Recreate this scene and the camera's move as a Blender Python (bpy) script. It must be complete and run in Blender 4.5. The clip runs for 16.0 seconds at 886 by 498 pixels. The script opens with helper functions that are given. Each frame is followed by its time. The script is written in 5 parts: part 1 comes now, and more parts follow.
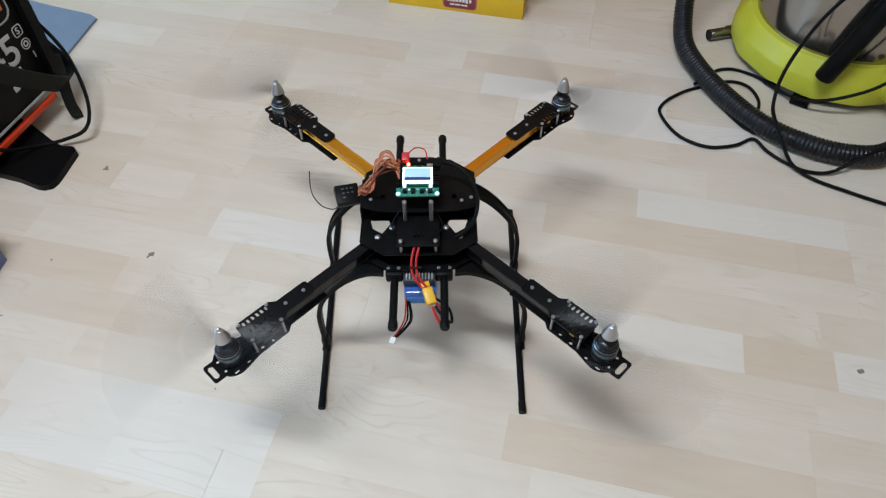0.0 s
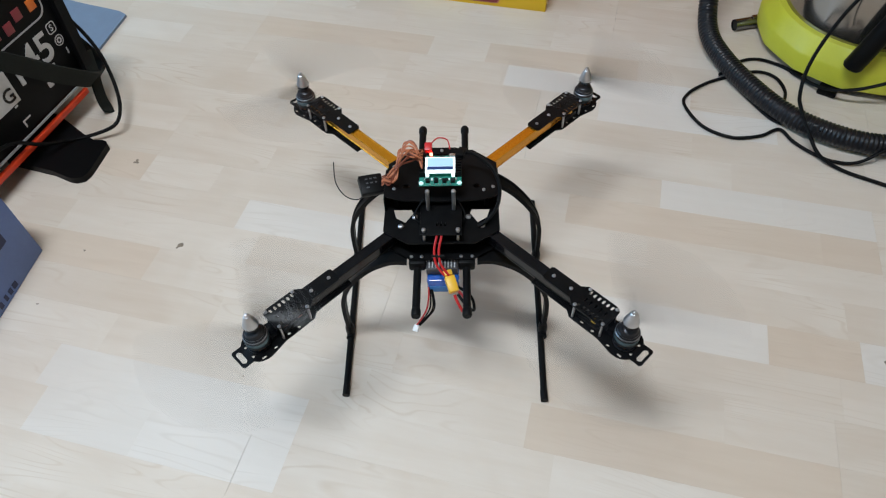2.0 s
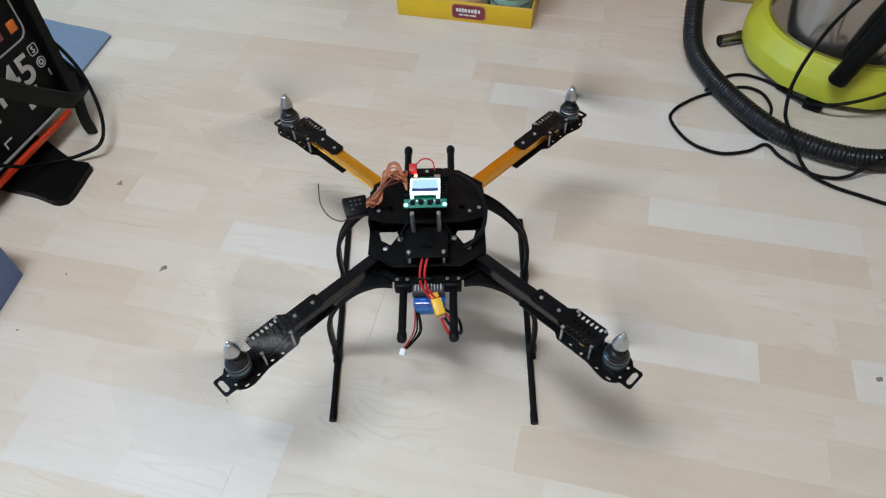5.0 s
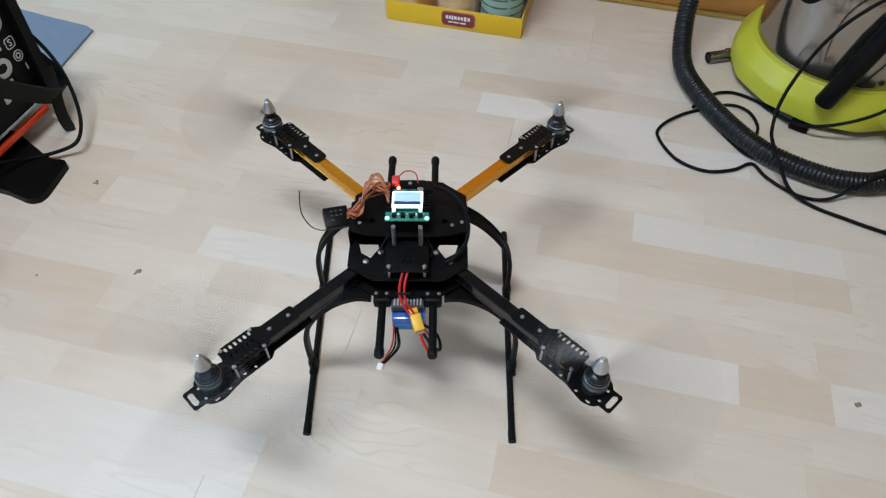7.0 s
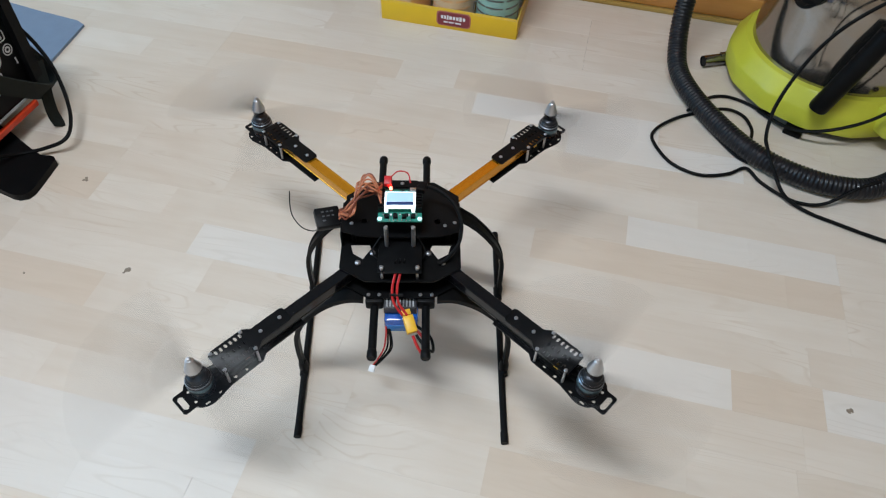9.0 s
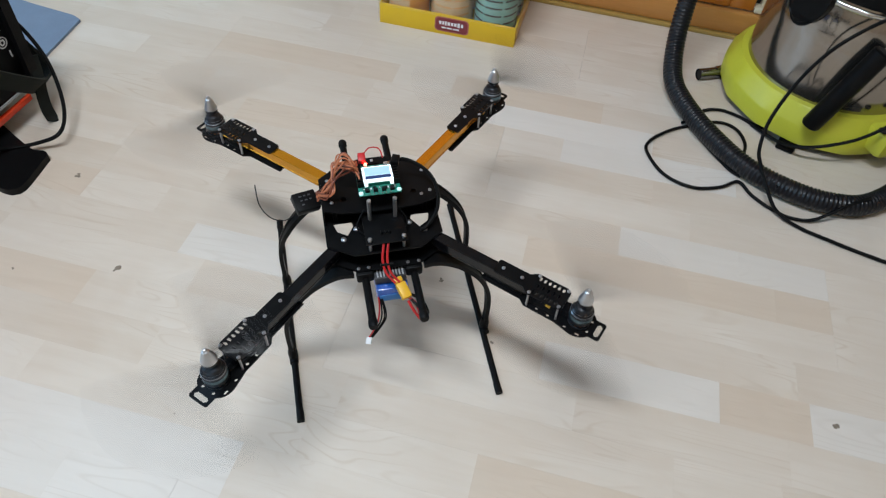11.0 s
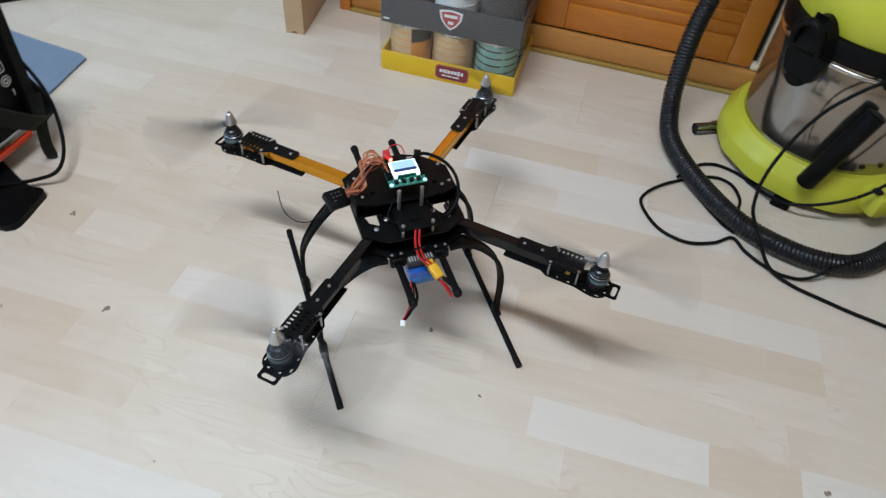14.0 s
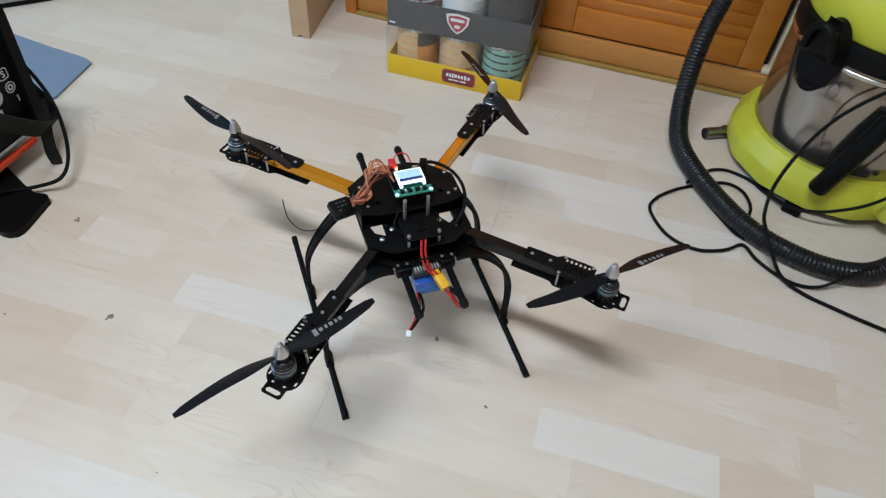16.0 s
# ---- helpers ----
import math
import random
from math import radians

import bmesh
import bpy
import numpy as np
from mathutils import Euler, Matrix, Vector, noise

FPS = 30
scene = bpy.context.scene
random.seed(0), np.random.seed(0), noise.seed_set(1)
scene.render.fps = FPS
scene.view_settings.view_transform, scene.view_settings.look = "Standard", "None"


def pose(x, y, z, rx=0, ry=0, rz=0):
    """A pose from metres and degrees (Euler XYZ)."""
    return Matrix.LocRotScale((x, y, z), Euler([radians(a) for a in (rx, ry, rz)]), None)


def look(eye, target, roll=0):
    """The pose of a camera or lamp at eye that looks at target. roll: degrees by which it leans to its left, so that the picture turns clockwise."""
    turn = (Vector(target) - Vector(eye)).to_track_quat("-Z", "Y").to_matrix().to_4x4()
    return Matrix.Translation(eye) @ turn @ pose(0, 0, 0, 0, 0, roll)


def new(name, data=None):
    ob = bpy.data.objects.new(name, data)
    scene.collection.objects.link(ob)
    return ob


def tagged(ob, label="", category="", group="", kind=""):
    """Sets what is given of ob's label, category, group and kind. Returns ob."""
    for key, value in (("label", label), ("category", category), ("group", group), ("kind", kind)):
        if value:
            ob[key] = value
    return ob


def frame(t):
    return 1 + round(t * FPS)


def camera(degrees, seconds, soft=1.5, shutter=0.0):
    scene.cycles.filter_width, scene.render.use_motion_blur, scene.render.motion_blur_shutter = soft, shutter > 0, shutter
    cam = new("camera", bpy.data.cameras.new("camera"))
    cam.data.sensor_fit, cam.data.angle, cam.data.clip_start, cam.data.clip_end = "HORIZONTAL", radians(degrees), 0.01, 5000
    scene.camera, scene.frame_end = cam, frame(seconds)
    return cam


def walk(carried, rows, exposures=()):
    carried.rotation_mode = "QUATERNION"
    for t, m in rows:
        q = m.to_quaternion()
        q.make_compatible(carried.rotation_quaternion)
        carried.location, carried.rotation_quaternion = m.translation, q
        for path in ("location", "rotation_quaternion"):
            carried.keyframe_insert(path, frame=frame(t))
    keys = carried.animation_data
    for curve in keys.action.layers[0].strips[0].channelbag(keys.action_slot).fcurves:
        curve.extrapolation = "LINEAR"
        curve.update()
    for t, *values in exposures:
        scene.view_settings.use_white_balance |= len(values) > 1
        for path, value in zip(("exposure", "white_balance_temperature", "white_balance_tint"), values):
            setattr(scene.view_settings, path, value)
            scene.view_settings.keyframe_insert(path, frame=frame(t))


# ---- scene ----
# ---- camera ----
cam = camera(66.45, 16.0, soft=1.2, shutter=1.2)
walk(cam, [
    (0, pose(0.0284, -0.5934, 0.8869, 38.58, 0.27, -0.52)),
    (0.5, pose(0.0281, -0.5983, 0.8871, 38.58, 0.93, -0.31)),
    (1, pose(0.0266, -0.6032, 0.8875, 38.41, 1.67, 0.54)),
    (1.5, pose(0.0267, -0.6057, 0.8901, 38.29, 1.71, 0.72)),
    (2, pose(0.0278, -0.6057, 0.8899, 38.22, 1.76, 0.68)),
    (2.5, pose(0.0313, -0.6040, 0.8877, 38.18, 1.99, 0.32)),
    (3, pose(0.0304, -0.6021, 0.8833, 38.30, 1.89, 0.49)),
    (3.5, pose(0.0302, -0.6011, 0.8841, 38.16, 2.19, 0.03)),
    (4, pose(0.0354, -0.5995, 0.8886, 38.69, 2.20, -0.10)),
    (6.5, pose(0.0379, -0.5726, 0.8843, 39.54, 0.15, 0.04)),
    (7, pose(0.0413, -0.5690, 0.8845, 39.54, -0.36, 0.24)),
    (7.5, pose(0.0427, -0.5692, 0.8854, 39.76, -0.71, 0.04)),
    (8, pose(0.0423, -0.5663, 0.8824, 39.56, -1.03, -0.22)),
    (8.5, pose(0.0370, -0.5633, 0.8809, 39.50, -1.35, 0.44)),
    (9, pose(0.0396, -0.5618, 0.8807, 39.51, -1.25, 0.27)),
    (11.5, pose(0.0365, -0.5563, 0.8857, 40.03, -3.30, 1.84)),
    (12, pose(0.0430, -0.5445, 0.8895, 40.70, -4.86, 5.65)),
    (12.5, pose(0.0385, -0.5507, 0.8893, 41.64, -5.34, 5.35)),
    (13, pose(0.0370, -0.5466, 0.8981, 41.63, -5.67, 5.54)),
    (13.5, pose(0.0464, -0.5387, 0.8957, 41.90, -5.17, 4.66)),
    (14, pose(0.0517, -0.5380, 0.8988, 42.62, -3.74, 2.24)),
    (14.5, pose(0.0566, -0.5375, 0.9031, 42.52, -3.22, 1.19)),
    (15, pose(0.0539, -0.5370, 0.9012, 42.59, -3.20, 1.39)),
    (15.5, pose(0.0523, -0.5328, 0.9063, 42.54, -3.34, 1.92)),
    (16, pose(0.0529, -0.5192, 0.8979, 42.59, -3.35, 2.71)),
])

# ---- light: daylight from a wide window beside the floor space ----
SKY = bpy.data.worlds.new("sky")
scene.world = SKY
SKY.use_nodes = True
_sky = SKY.node_tree.nodes.new("ShaderNodeTexSky")
_sky.sky_type, _sky.sun_disc = "NISHITA", False
_sky.sun_elevation, _sky.sun_rotation = radians(40), radians(250)
_bg = SKY.node_tree.nodes["Background"]
SKY.node_tree.links.new(_sky.outputs[0], _bg.inputs[0])
_bg.inputs[1].default_value = 0.1


def area_light(name, m, sx, sy, watts, color):
    d = bpy.data.lights.new(name, "AREA")
    d.shape, d.size, d.size_y, d.energy, d.color = "RECTANGLE", sx, sy, watts, color
    ob = new(name, d)
    ob.matrix_world = m
    return ob


LAMP_AT = (-0.47, -0.41, 2.5, 0, 0, -17)   # a fluorescent batten along the room
area_light("window_light", look((-3.07, 0.2, 1.55), (0, 0.2, 0.3)), 2.2, 1.4, 41, (0.36, 0.68, 1.0))
area_light("ceiling_lamp_light", pose(*LAMP_AT) @ Matrix.Translation((0, 0, -0.064)), 1.15, 0.13, 51.5, (0.825, 0.912, 1.0))
scene.view_settings.exposure = 0.0


# ---- materials ----
def mat(name, color, rough=0.5, metal=0.0, vary=0.12, scale=40.0, bump=0.0, bump_scale=300.0, coat=0.0, stretch=(1, 1, 1), wear=0.0, spec=0.5, spread=1.0):
    """A surface with a two-scale tone variation, a roughness variation and a fine relief."""
    m = bpy.data.materials.new(name)
    m.use_nodes = True
    nt = m.node_tree
    n, ln = nt.nodes, nt.links
    b = n["Principled BSDF"]
    tc = n.new("ShaderNodeTexCoord")
    mp = n.new("ShaderNodeMapping")
    mp.inputs["Scale"].default_value = stretch
    ln.new(tc.outputs["Object"], mp.inputs[0])
    n1 = n.new("ShaderNodeTexNoise")
    n1.inputs["Scale"].default_value, n1.inputs["Detail"].default_value = scale, 5
    n2 = n.new("ShaderNodeTexNoise")
    n2.inputs["Scale"].default_value, n2.inputs["Detail"].default_value = scale * 7.3, 3
    for k in (n1, n2):
        ln.new(mp.outputs[0], k.inputs["Vector"])
    add = n.new("ShaderNodeMath")
    add.operation = "MULTIPLY_ADD"
    ln.new(n2.outputs["Fac"], add.inputs[0])
    add.inputs[1].default_value = 0.4
    ln.new(n1.outputs["Fac"], add.inputs[2])
    ramp = n.new("ShaderNodeValToRGB")
    ramp.color_ramp.elements[0].position, ramp.color_ramp.elements[1].position = 0.4, 1.0
    ramp.color_ramp.elements[0].color = (*[max(0, c * (1 - vary)) for c in color], 1)
    ramp.color_ramp.elements[1].color = (*[min(1, c * (1 + vary) + wear) for c in color], 1)
    ln.new(add.outputs[0], ramp.inputs[0])
    ln.new(ramp.outputs[0], b.inputs["Base Color"])
    rr = n.new("ShaderNodeMapRange")
    rr.inputs[3].default_value, rr.inputs[4].default_value = max(0.02, rough - 0.08 * spread), min(1, rough + 0.1 * spread)
    ln.new(n1.outputs["Fac"], rr.inputs[0])
    ln.new(rr.outputs[0], b.inputs["Roughness"])
    b.inputs["Metallic"].default_value = metal
    b.inputs["Coat Weight"].default_value = coat
    b.inputs["Specular IOR Level"].default_value = spec
    if bump:
        n3 = n.new("ShaderNodeTexNoise")
        n3.inputs["Scale"].default_value = bump_scale
        ln.new(mp.outputs[0], n3.inputs["Vector"])
        bp = n.new("ShaderNodeBump")
        bp.inputs["Strength"].default_value, bp.inputs["Distance"].default_value = bump, 0.001
        ln.new(n3.outputs["Fac"], bp.inputs["Height"])
        ln.new(bp.outputs[0], b.inputs["Normal"])
    return m


def glow(name, color, strength):
    m = bpy.data.materials.new(name)
    m.use_nodes = True
    b = m.node_tree.nodes["Principled BSDF"]
    b.inputs["Base Color"].default_value = (*color, 1)
    b.inputs["Emission Color"].default_value = (*color, 1)
    b.inputs["Emission Strength"].default_value = strength
    return m


def clear(name, tint=(1, 1, 1), rough=0.05, alpha=0.15):
    """Thin clear film or plastic: mostly see-through with a glossy skin."""
    m = bpy.data.materials.new(name)
    m.use_nodes = True
    n, ln = m.node_tree.nodes, m.node_tree.links
    tr, gl, mx = n.new("ShaderNodeBsdfTransparent"), n.new("ShaderNodeBsdfGlossy"), n.new("ShaderNodeMixShader")
    tr.inputs[0].default_value = (*tint, 1)
    gl.inputs["Roughness"].default_value = rough
    ns = n.new("ShaderNodeTexNoise")
    ns.inputs["Scale"].default_value = 30
    tc = n.new("ShaderNodeTexCoord")
    ln.new(tc.outputs["Object"], ns.inputs["Vector"])
    bp = n.new("ShaderNodeBump")
    bp.inputs["Strength"].default_value, bp.inputs["Distance"].default_value = 0.6, 0.01
    ln.new(ns.outputs["Fac"], bp.inputs["Height"])
    ln.new(bp.outputs[0], gl.inputs["Normal"])
    mx.inputs[0].default_value = alpha
    ln.new(tr.outputs[0], mx.inputs[1])
    ln.new(gl.outputs[0], mx.inputs[2])
    ln.new(mx.outputs[0], n["Material Output"].inputs[0])
    return m


def wood(name, dark, light, rough=0.4, grain=14.0, rand=1.0, figure=0.5, coat=0.0, bump=0.05, rings=0.0, soft=1.0, streak=0.55):
    """Wood with long grain along local x; each object takes its own tone and its own part of the log."""
    m = bpy.data.materials.new(name)
    m.use_nodes = True
    n, ln = m.node_tree.nodes, m.node_tree.links
    b = n["Principled BSDF"]
    tc, oi = n.new("ShaderNodeTexCoord"), n.new("ShaderNodeObjectInfo")
    off = n.new("ShaderNodeVectorMath")
    off.operation = "MULTIPLY_ADD"
    comb = n.new("ShaderNodeCombineXYZ")
    for k in range(3):
        ln.new(oi.outputs["Random"], comb.inputs[k])
    ln.new(comb.outputs[0], off.inputs[0])
    off.inputs[1].default_value = (37, 53, 71)
    ln.new(tc.outputs["Object"], off.inputs[2])
    mp = n.new("ShaderNodeMapping")
    mp.inputs["Scale"].default_value = (1.0, 9.0, 9.0)
    ln.new(off.outputs[0], mp.inputs[0])
    n1 = n.new("ShaderNodeTexNoise")
    n1.inputs["Scale"].default_value, n1.inputs["Detail"].default_value, n1.inputs["Distortion"].default_value = grain * 0.35, 6, 0.6
    n2 = n.new("ShaderNodeTexNoise")
    n2.inputs["Scale"].default_value, n2.inputs["Detail"].default_value, n2.inputs["Distortion"].default_value = grain * 1.5, 8, 0.4
    n3 = n.new("ShaderNodeTexNoise")
    n3.inputs["Scale"].default_value, n3.inputs["Detail"].default_value, n3.inputs["Distortion"].default_value = 4.0, 3, 1.2
    ln.new(mp.outputs[0], n1.inputs["Vector"])
    ln.new(mp.outputs[0], n2.inputs["Vector"])
    ln.new(off.outputs[0], n3.inputs["Vector"])
    s1 = n.new("ShaderNodeMath")
    s1.operation = "MULTIPLY_ADD"
    ln.new(n2.outputs["Fac"], s1.inputs[0])
    s1.inputs[1].default_value = streak
    broad = n.new("ShaderNodeMath")
    broad.operation = "MULTIPLY"
    broad.inputs[1].default_value = soft
    ln.new(n1.outputs["Fac"], broad.inputs[0])
    ln.new(broad.outputs[0], s1.inputs[2])
    s2 = n.new("ShaderNodeMath")
    s2.operation = "MULTIPLY_ADD"
    ln.new(n3.outputs["Fac"], s2.inputs[0])
    s2.inputs[1].default_value = figure
    ln.new(s1.outputs[0], s2.inputs[2])
    s3 = n.new("ShaderNodeMath")
    s3.operation = "MULTIPLY_ADD"
    ln.new(oi.outputs["Random"], s3.inputs[0])
    s3.inputs[1].default_value = rand
    ln.new(s2.outputs[0], s3.inputs[2])
    mr = n.new("ShaderNodeMapRange")
    mid = soft * 0.5 + streak * 0.5 + figure * 0.5 + rand * 0.5
    mr.inputs[1].default_value, mr.inputs[2].default_value = mid - 0.75 - rand * 0.25, mid + 0.75 + rand * 0.25
    # growth rings: thin contour lines of a stretched soft noise, strong in some places only
    mp2 = n.new("ShaderNodeMapping")
    mp2.inputs["Scale"].default_value = (0.8, 5.5, 5.5)
    ln.new(off.outputs[0], mp2.inputs[0])
    n4 = n.new("ShaderNodeTexNoise")
    n4.inputs["Scale"].default_value, n4.inputs["Detail"].default_value, n4.inputs["Distortion"].default_value = 2.6, 1.5, 0.5
    ln.new(mp2.outputs[0], n4.inputs["Vector"])
    ring = n.new("ShaderNodeMath")
    ring.operation = "MULTIPLY"
    ln.new(n4.outputs["Fac"], ring.inputs[0])
    ring.inputs[1].default_value = 17.0
    fold = n.new("ShaderNodeMath")
    fold.operation = "PINGPONG"
    ln.new(ring.outputs[0], fold.inputs[0])
    fold.inputs[1].default_value = 0.5
    thin = n.new("ShaderNodeMapRange")
    thin.interpolation_type = "SMOOTHSTEP"
    thin.inputs[1].default_value, thin.inputs[2].default_value, thin.inputs[3].default_value, thin.inputs[4].default_value = 0.0, 0.16, 1.0, 0.0
    ln.new(fold.outputs[0], thin.inputs[0])
    where = n.new("ShaderNodeMapRange")
    where.inputs[1].default_value, where.inputs[2].default_value, where.inputs[4].default_value = 0.48, 0.64, -rings
    ln.new(n3.outputs["Fac"], where.inputs[0])
    s4 = n.new("ShaderNodeMath")
    s4.operation = "MULTIPLY_ADD"
    ln.new(thin.outputs[0], s4.inputs[0])
    ln.new(where.outputs[0], s4.inputs[1])
    ln.new(s3.outputs[0], s4.inputs[2])
    ln.new(s4.outputs[0], mr.inputs[0])
    mix = n.new("ShaderNodeMix")
    mix.data_type = "RGBA"
    mix.inputs[6].default_value, mix.inputs[7].default_value = (*dark, 1), (*light, 1)
    ln.new(mr.outputs[0], mix.inputs[0])
    ln.new(mix.outputs[2], b.inputs["Base Color"])
    rr = n.new("ShaderNodeMapRange")
    rr.inputs[3].default_value, rr.inputs[4].default_value = rough - 0.07, rough + 0.1
    ln.new(n1.outputs["Fac"], rr.inputs[0])
    ln.new(rr.outputs[0], b.inputs["Roughness"])
    b.inputs["Coat Weight"].default_value = coat
    bp = n.new("ShaderNodeBump")
    bp.inputs["Strength"].default_value, bp.inputs["Distance"].default_value = bump, 0.0006
    ln.new(n2.outputs["Fac"], bp.inputs["Height"])
    ln.new(bp.outputs[0], b.inputs["Normal"])
    return m


M_PLANK = wood("laminate_maple", (0.54, 0.43, 0.325), (0.785, 0.735, 0.67), rough=0.36, rand=0.36, figure=0.8, rings=0.42, soft=0.55, streak=0.2)
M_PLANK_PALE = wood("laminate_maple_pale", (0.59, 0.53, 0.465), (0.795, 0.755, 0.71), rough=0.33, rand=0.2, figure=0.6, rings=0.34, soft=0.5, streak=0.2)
M_PLANK_WARM = wood("laminate_maple_tan", (0.53, 0.415, 0.31), (0.735, 0.645, 0.55), rough=0.36, rand=0.2, figure=0.7, rings=0.40, soft=0.55, streak=0.2)
M_JOINT = mat("joint_dark", (0.09, 0.075, 0.06), 0.8)
# ochre chosen so that the unseen walls throw warm light into the shadows
M_WALL = mat("warm_bounce_wall", (0.66, 0.50, 0.365), 0.8, vary=0.04, scale=6, bump=0.2, bump_scale=120)
M_WALL_WHITE = mat("white_wall_paint", (0.66, 0.63, 0.60), 0.8, vary=0.04, scale=6, bump=0.2, bump_scale=120)
M_CEIL = mat("ceiling_paint", (0.66, 0.67, 0.67), 0.85, vary=0.03, scale=5)
M_OAKDOOR = wood("stained_pine", (0.40, 0.112, 0.010), (0.67, 0.25, 0.036), rough=0.36, rand=0.15, coat=0.25)
M_PLINTH = wood("plinth_pine", (0.41, 0.17, 0.038), (0.62, 0.30, 0.085), rough=0.42, rand=0.1)
M_BEAD = wood("yellow_bead", (0.34, 0.21, 0.05), (0.48, 0.33, 0.10), rough=0.4, rand=0.1)
M_BEECH = wood("beech_board", (0.42, 0.27, 0.15), (0.60, 0.43, 0.27), rough=0.5, rand=0.2)
M_CREAM = mat("cream_paint", (0.66, 0.58, 0.42), 0.5, vary=0.06)
# near-black: painted shade of gaps, holes, slots and bores, and a badge letter's ink
M_GAP = mat("dark_gap", (0.012, 0.01, 0.008), 0.9)
M_FIBRE = mat("black_glass_fibre", (0.0045, 0.0046, 0.005), 0.33, vary=0.35, scale=60, bump=0.12, bump_scale=900, spec=0.10)
M_ALU_BLACK = mat("black_anodised_tube", (0.004, 0.004, 0.0055), 0.14, metal=0.05, vary=0.2, spec=0.35, spread=0.5)
M_ALU_GOLD = mat("gold_anodised_tube", (0.70, 0.31, 0.02), 0.2, metal=0.8, vary=0.02, scale=12, spread=0.4)
M_STEEL = mat("zinc_screw", (0.46, 0.46, 0.48), 0.34, metal=0.9)
M_NYLON = mat("black_nylon", (0.0045, 0.0046, 0.005), 0.45, vary=0.3, spec=0.10)
M_RUBBER = mat("black_rubber", (0.0045, 0.0046, 0.005), 0.5, vary=0.3, spec=0.12)
M_MOTOR = mat("dark_motor_bell", (0.045, 0.048, 0.055), 0.32, metal=0.75, vary=0.25)
M_SPINNER = mat("silver_spinner", (0.60, 0.61, 0.64), 0.33, metal=0.9, vary=0.1)
M_COPPER = mat("winding_copper", (0.35, 0.14, 0.05), 0.4, metal=0.8, bump=0.5, bump_scale=500)
M_PROP = mat("black_propeller_plastic", (0.005, 0.0055, 0.008), 0.22, vary=0.25, spec=0.3, spread=0.4)
M_PRINT = mat("pale_print", (0.55, 0.55, 0.55), 0.5)
M_BLADEPRINT = mat("faded_blade_print", (0.16, 0.16, 0.165), 0.45, vary=0.5, scale=400)
M_PCB = mat("green_circuit_board", (0.015, 0.19, 0.14), 0.4, vary=0.4, scale=150)
M_LCD = glow("lit_display", (0.30, 0.47, 0.58), 0.65)
M_LCDGLOW = glow("display_backlight_edge", (0.82, 0.96, 1.0), 1.1)
M_LCDBAR = mat("display_dark_segments", (0.02, 0.05, 0.16), 0.3)
M_LED = glow("red_indicator", (1.0, 0.05, 0.03), 26.0)
# mounting screws emit faintly: the cyan shine on them is put in as glow
M_SCREW_GLOW = glow("screw_shine_glow", (0.60, 0.95, 0.95), 0.4)
M_WIRE_O = mat("orange_wire", (0.46, 0.15, 0.065), 0.45)
M_WIRE_BR = mat("brown_wire", (0.19, 0.045, 0.02), 0.45)
M_WIRE_R = mat("red_wire", (0.52, 0.018, 0.02), 0.4)
M_XT = mat("yellow_connector", (0.75, 0.42, 0.02), 0.4)
M_WHITE = mat("white_plastic", (0.78, 0.79, 0.80), 0.45, vary=0.05)
M_BATT = mat("blue_foil_battery", (0.008, 0.085, 0.42), 0.16, vary=0.35, scale=60, coat=0.5, bump=0.4, bump_scale=120)
M_BATLBL = mat("battery_label", (0.03, 0.03, 0.035), 0.45)
M_RX = mat("receiver_case", (0.0045, 0.0046, 0.005), 0.4, spec=0.12)
M_YELLOW = mat("yellow_plastic", (0.53, 0.535, 0.045), 0.35, vary=0.05, scale=20, bump=0.06, bump_scale=1500)
M_DRUM = mat("brushed_steel_drum", (0.35, 0.32, 0.285), 0.11, metal=0.95, vary=0.06, stretch=(1, 1, 12), spread=0.3)
M_HOSE = mat("black_ribbed_hose", (0.005, 0.006, 0.009), 0.3, vary=0.1, spec=0.4)
M_BLACKP = mat("black_plastic", (0.0045, 0.0046, 0.005), 0.38, vary=0.3, bump=0.1, bump_scale=1200, spec=0.11)
M_CHROME = mat("chrome_tube", (0.7, 0.7, 0.7), 0.12, metal=1.0)
M_PIPE = mat("dull_steel_tube", (0.22, 0.22, 0.23), 0.22, metal=1.0, spread=0.5)
M_CARD_Y = mat("yellow_card", (0.74, 0.47, 0.015), 0.45, vary=0.05, scale=25)
M_CARD_G = mat("grey_card", (0.052, 0.056, 0.064), 0.5, vary=0.08)
M_FILM = clear("clear_wrap", rough=0.08, alpha=0.045)
M_FILM_GLOSS = clear("glossy_wrap", rough=0.08, alpha=0.14)
M_MAROON = mat("maroon_print", (0.22, 0.03, 0.04), 0.45)
M_TIN = mat("tin", (0.55, 0.55, 0.55), 0.25, metal=0.9)
M_CAN_B = mat("beige_can_label", (0.62, 0.44, 0.25), 0.5, vary=0.1)
M_CAN_O = mat("orange_can_label", (0.62, 0.26, 0.03), 0.5, vary=0.1)
M_CAN_L = mat("peach_line", (0.68, 0.36, 0.14), 0.5)
M_CAN_T = mat("teal_can_label", (0.22, 0.42, 0.36), 0.5, vary=0.1)
M_CAN_D = mat("dark_can_print", (0.05, 0.045, 0.04), 0.5)
M_CAN_W = mat("pale_can_label", (0.72, 0.75, 0.78), 0.4, vary=0.1)
M_WELD = mat("black_welder_case", (0.0045, 0.0046, 0.005), 0.4, vary=0.3, bump=0.15, bump_scale=700, spec=0.09)
M_WELDRED = mat("orange_red_stripe", (0.72, 0.055, 0.015), 0.4)
M_WELDORG = mat("orange_panel", (0.68, 0.16, 0.02), 0.45)
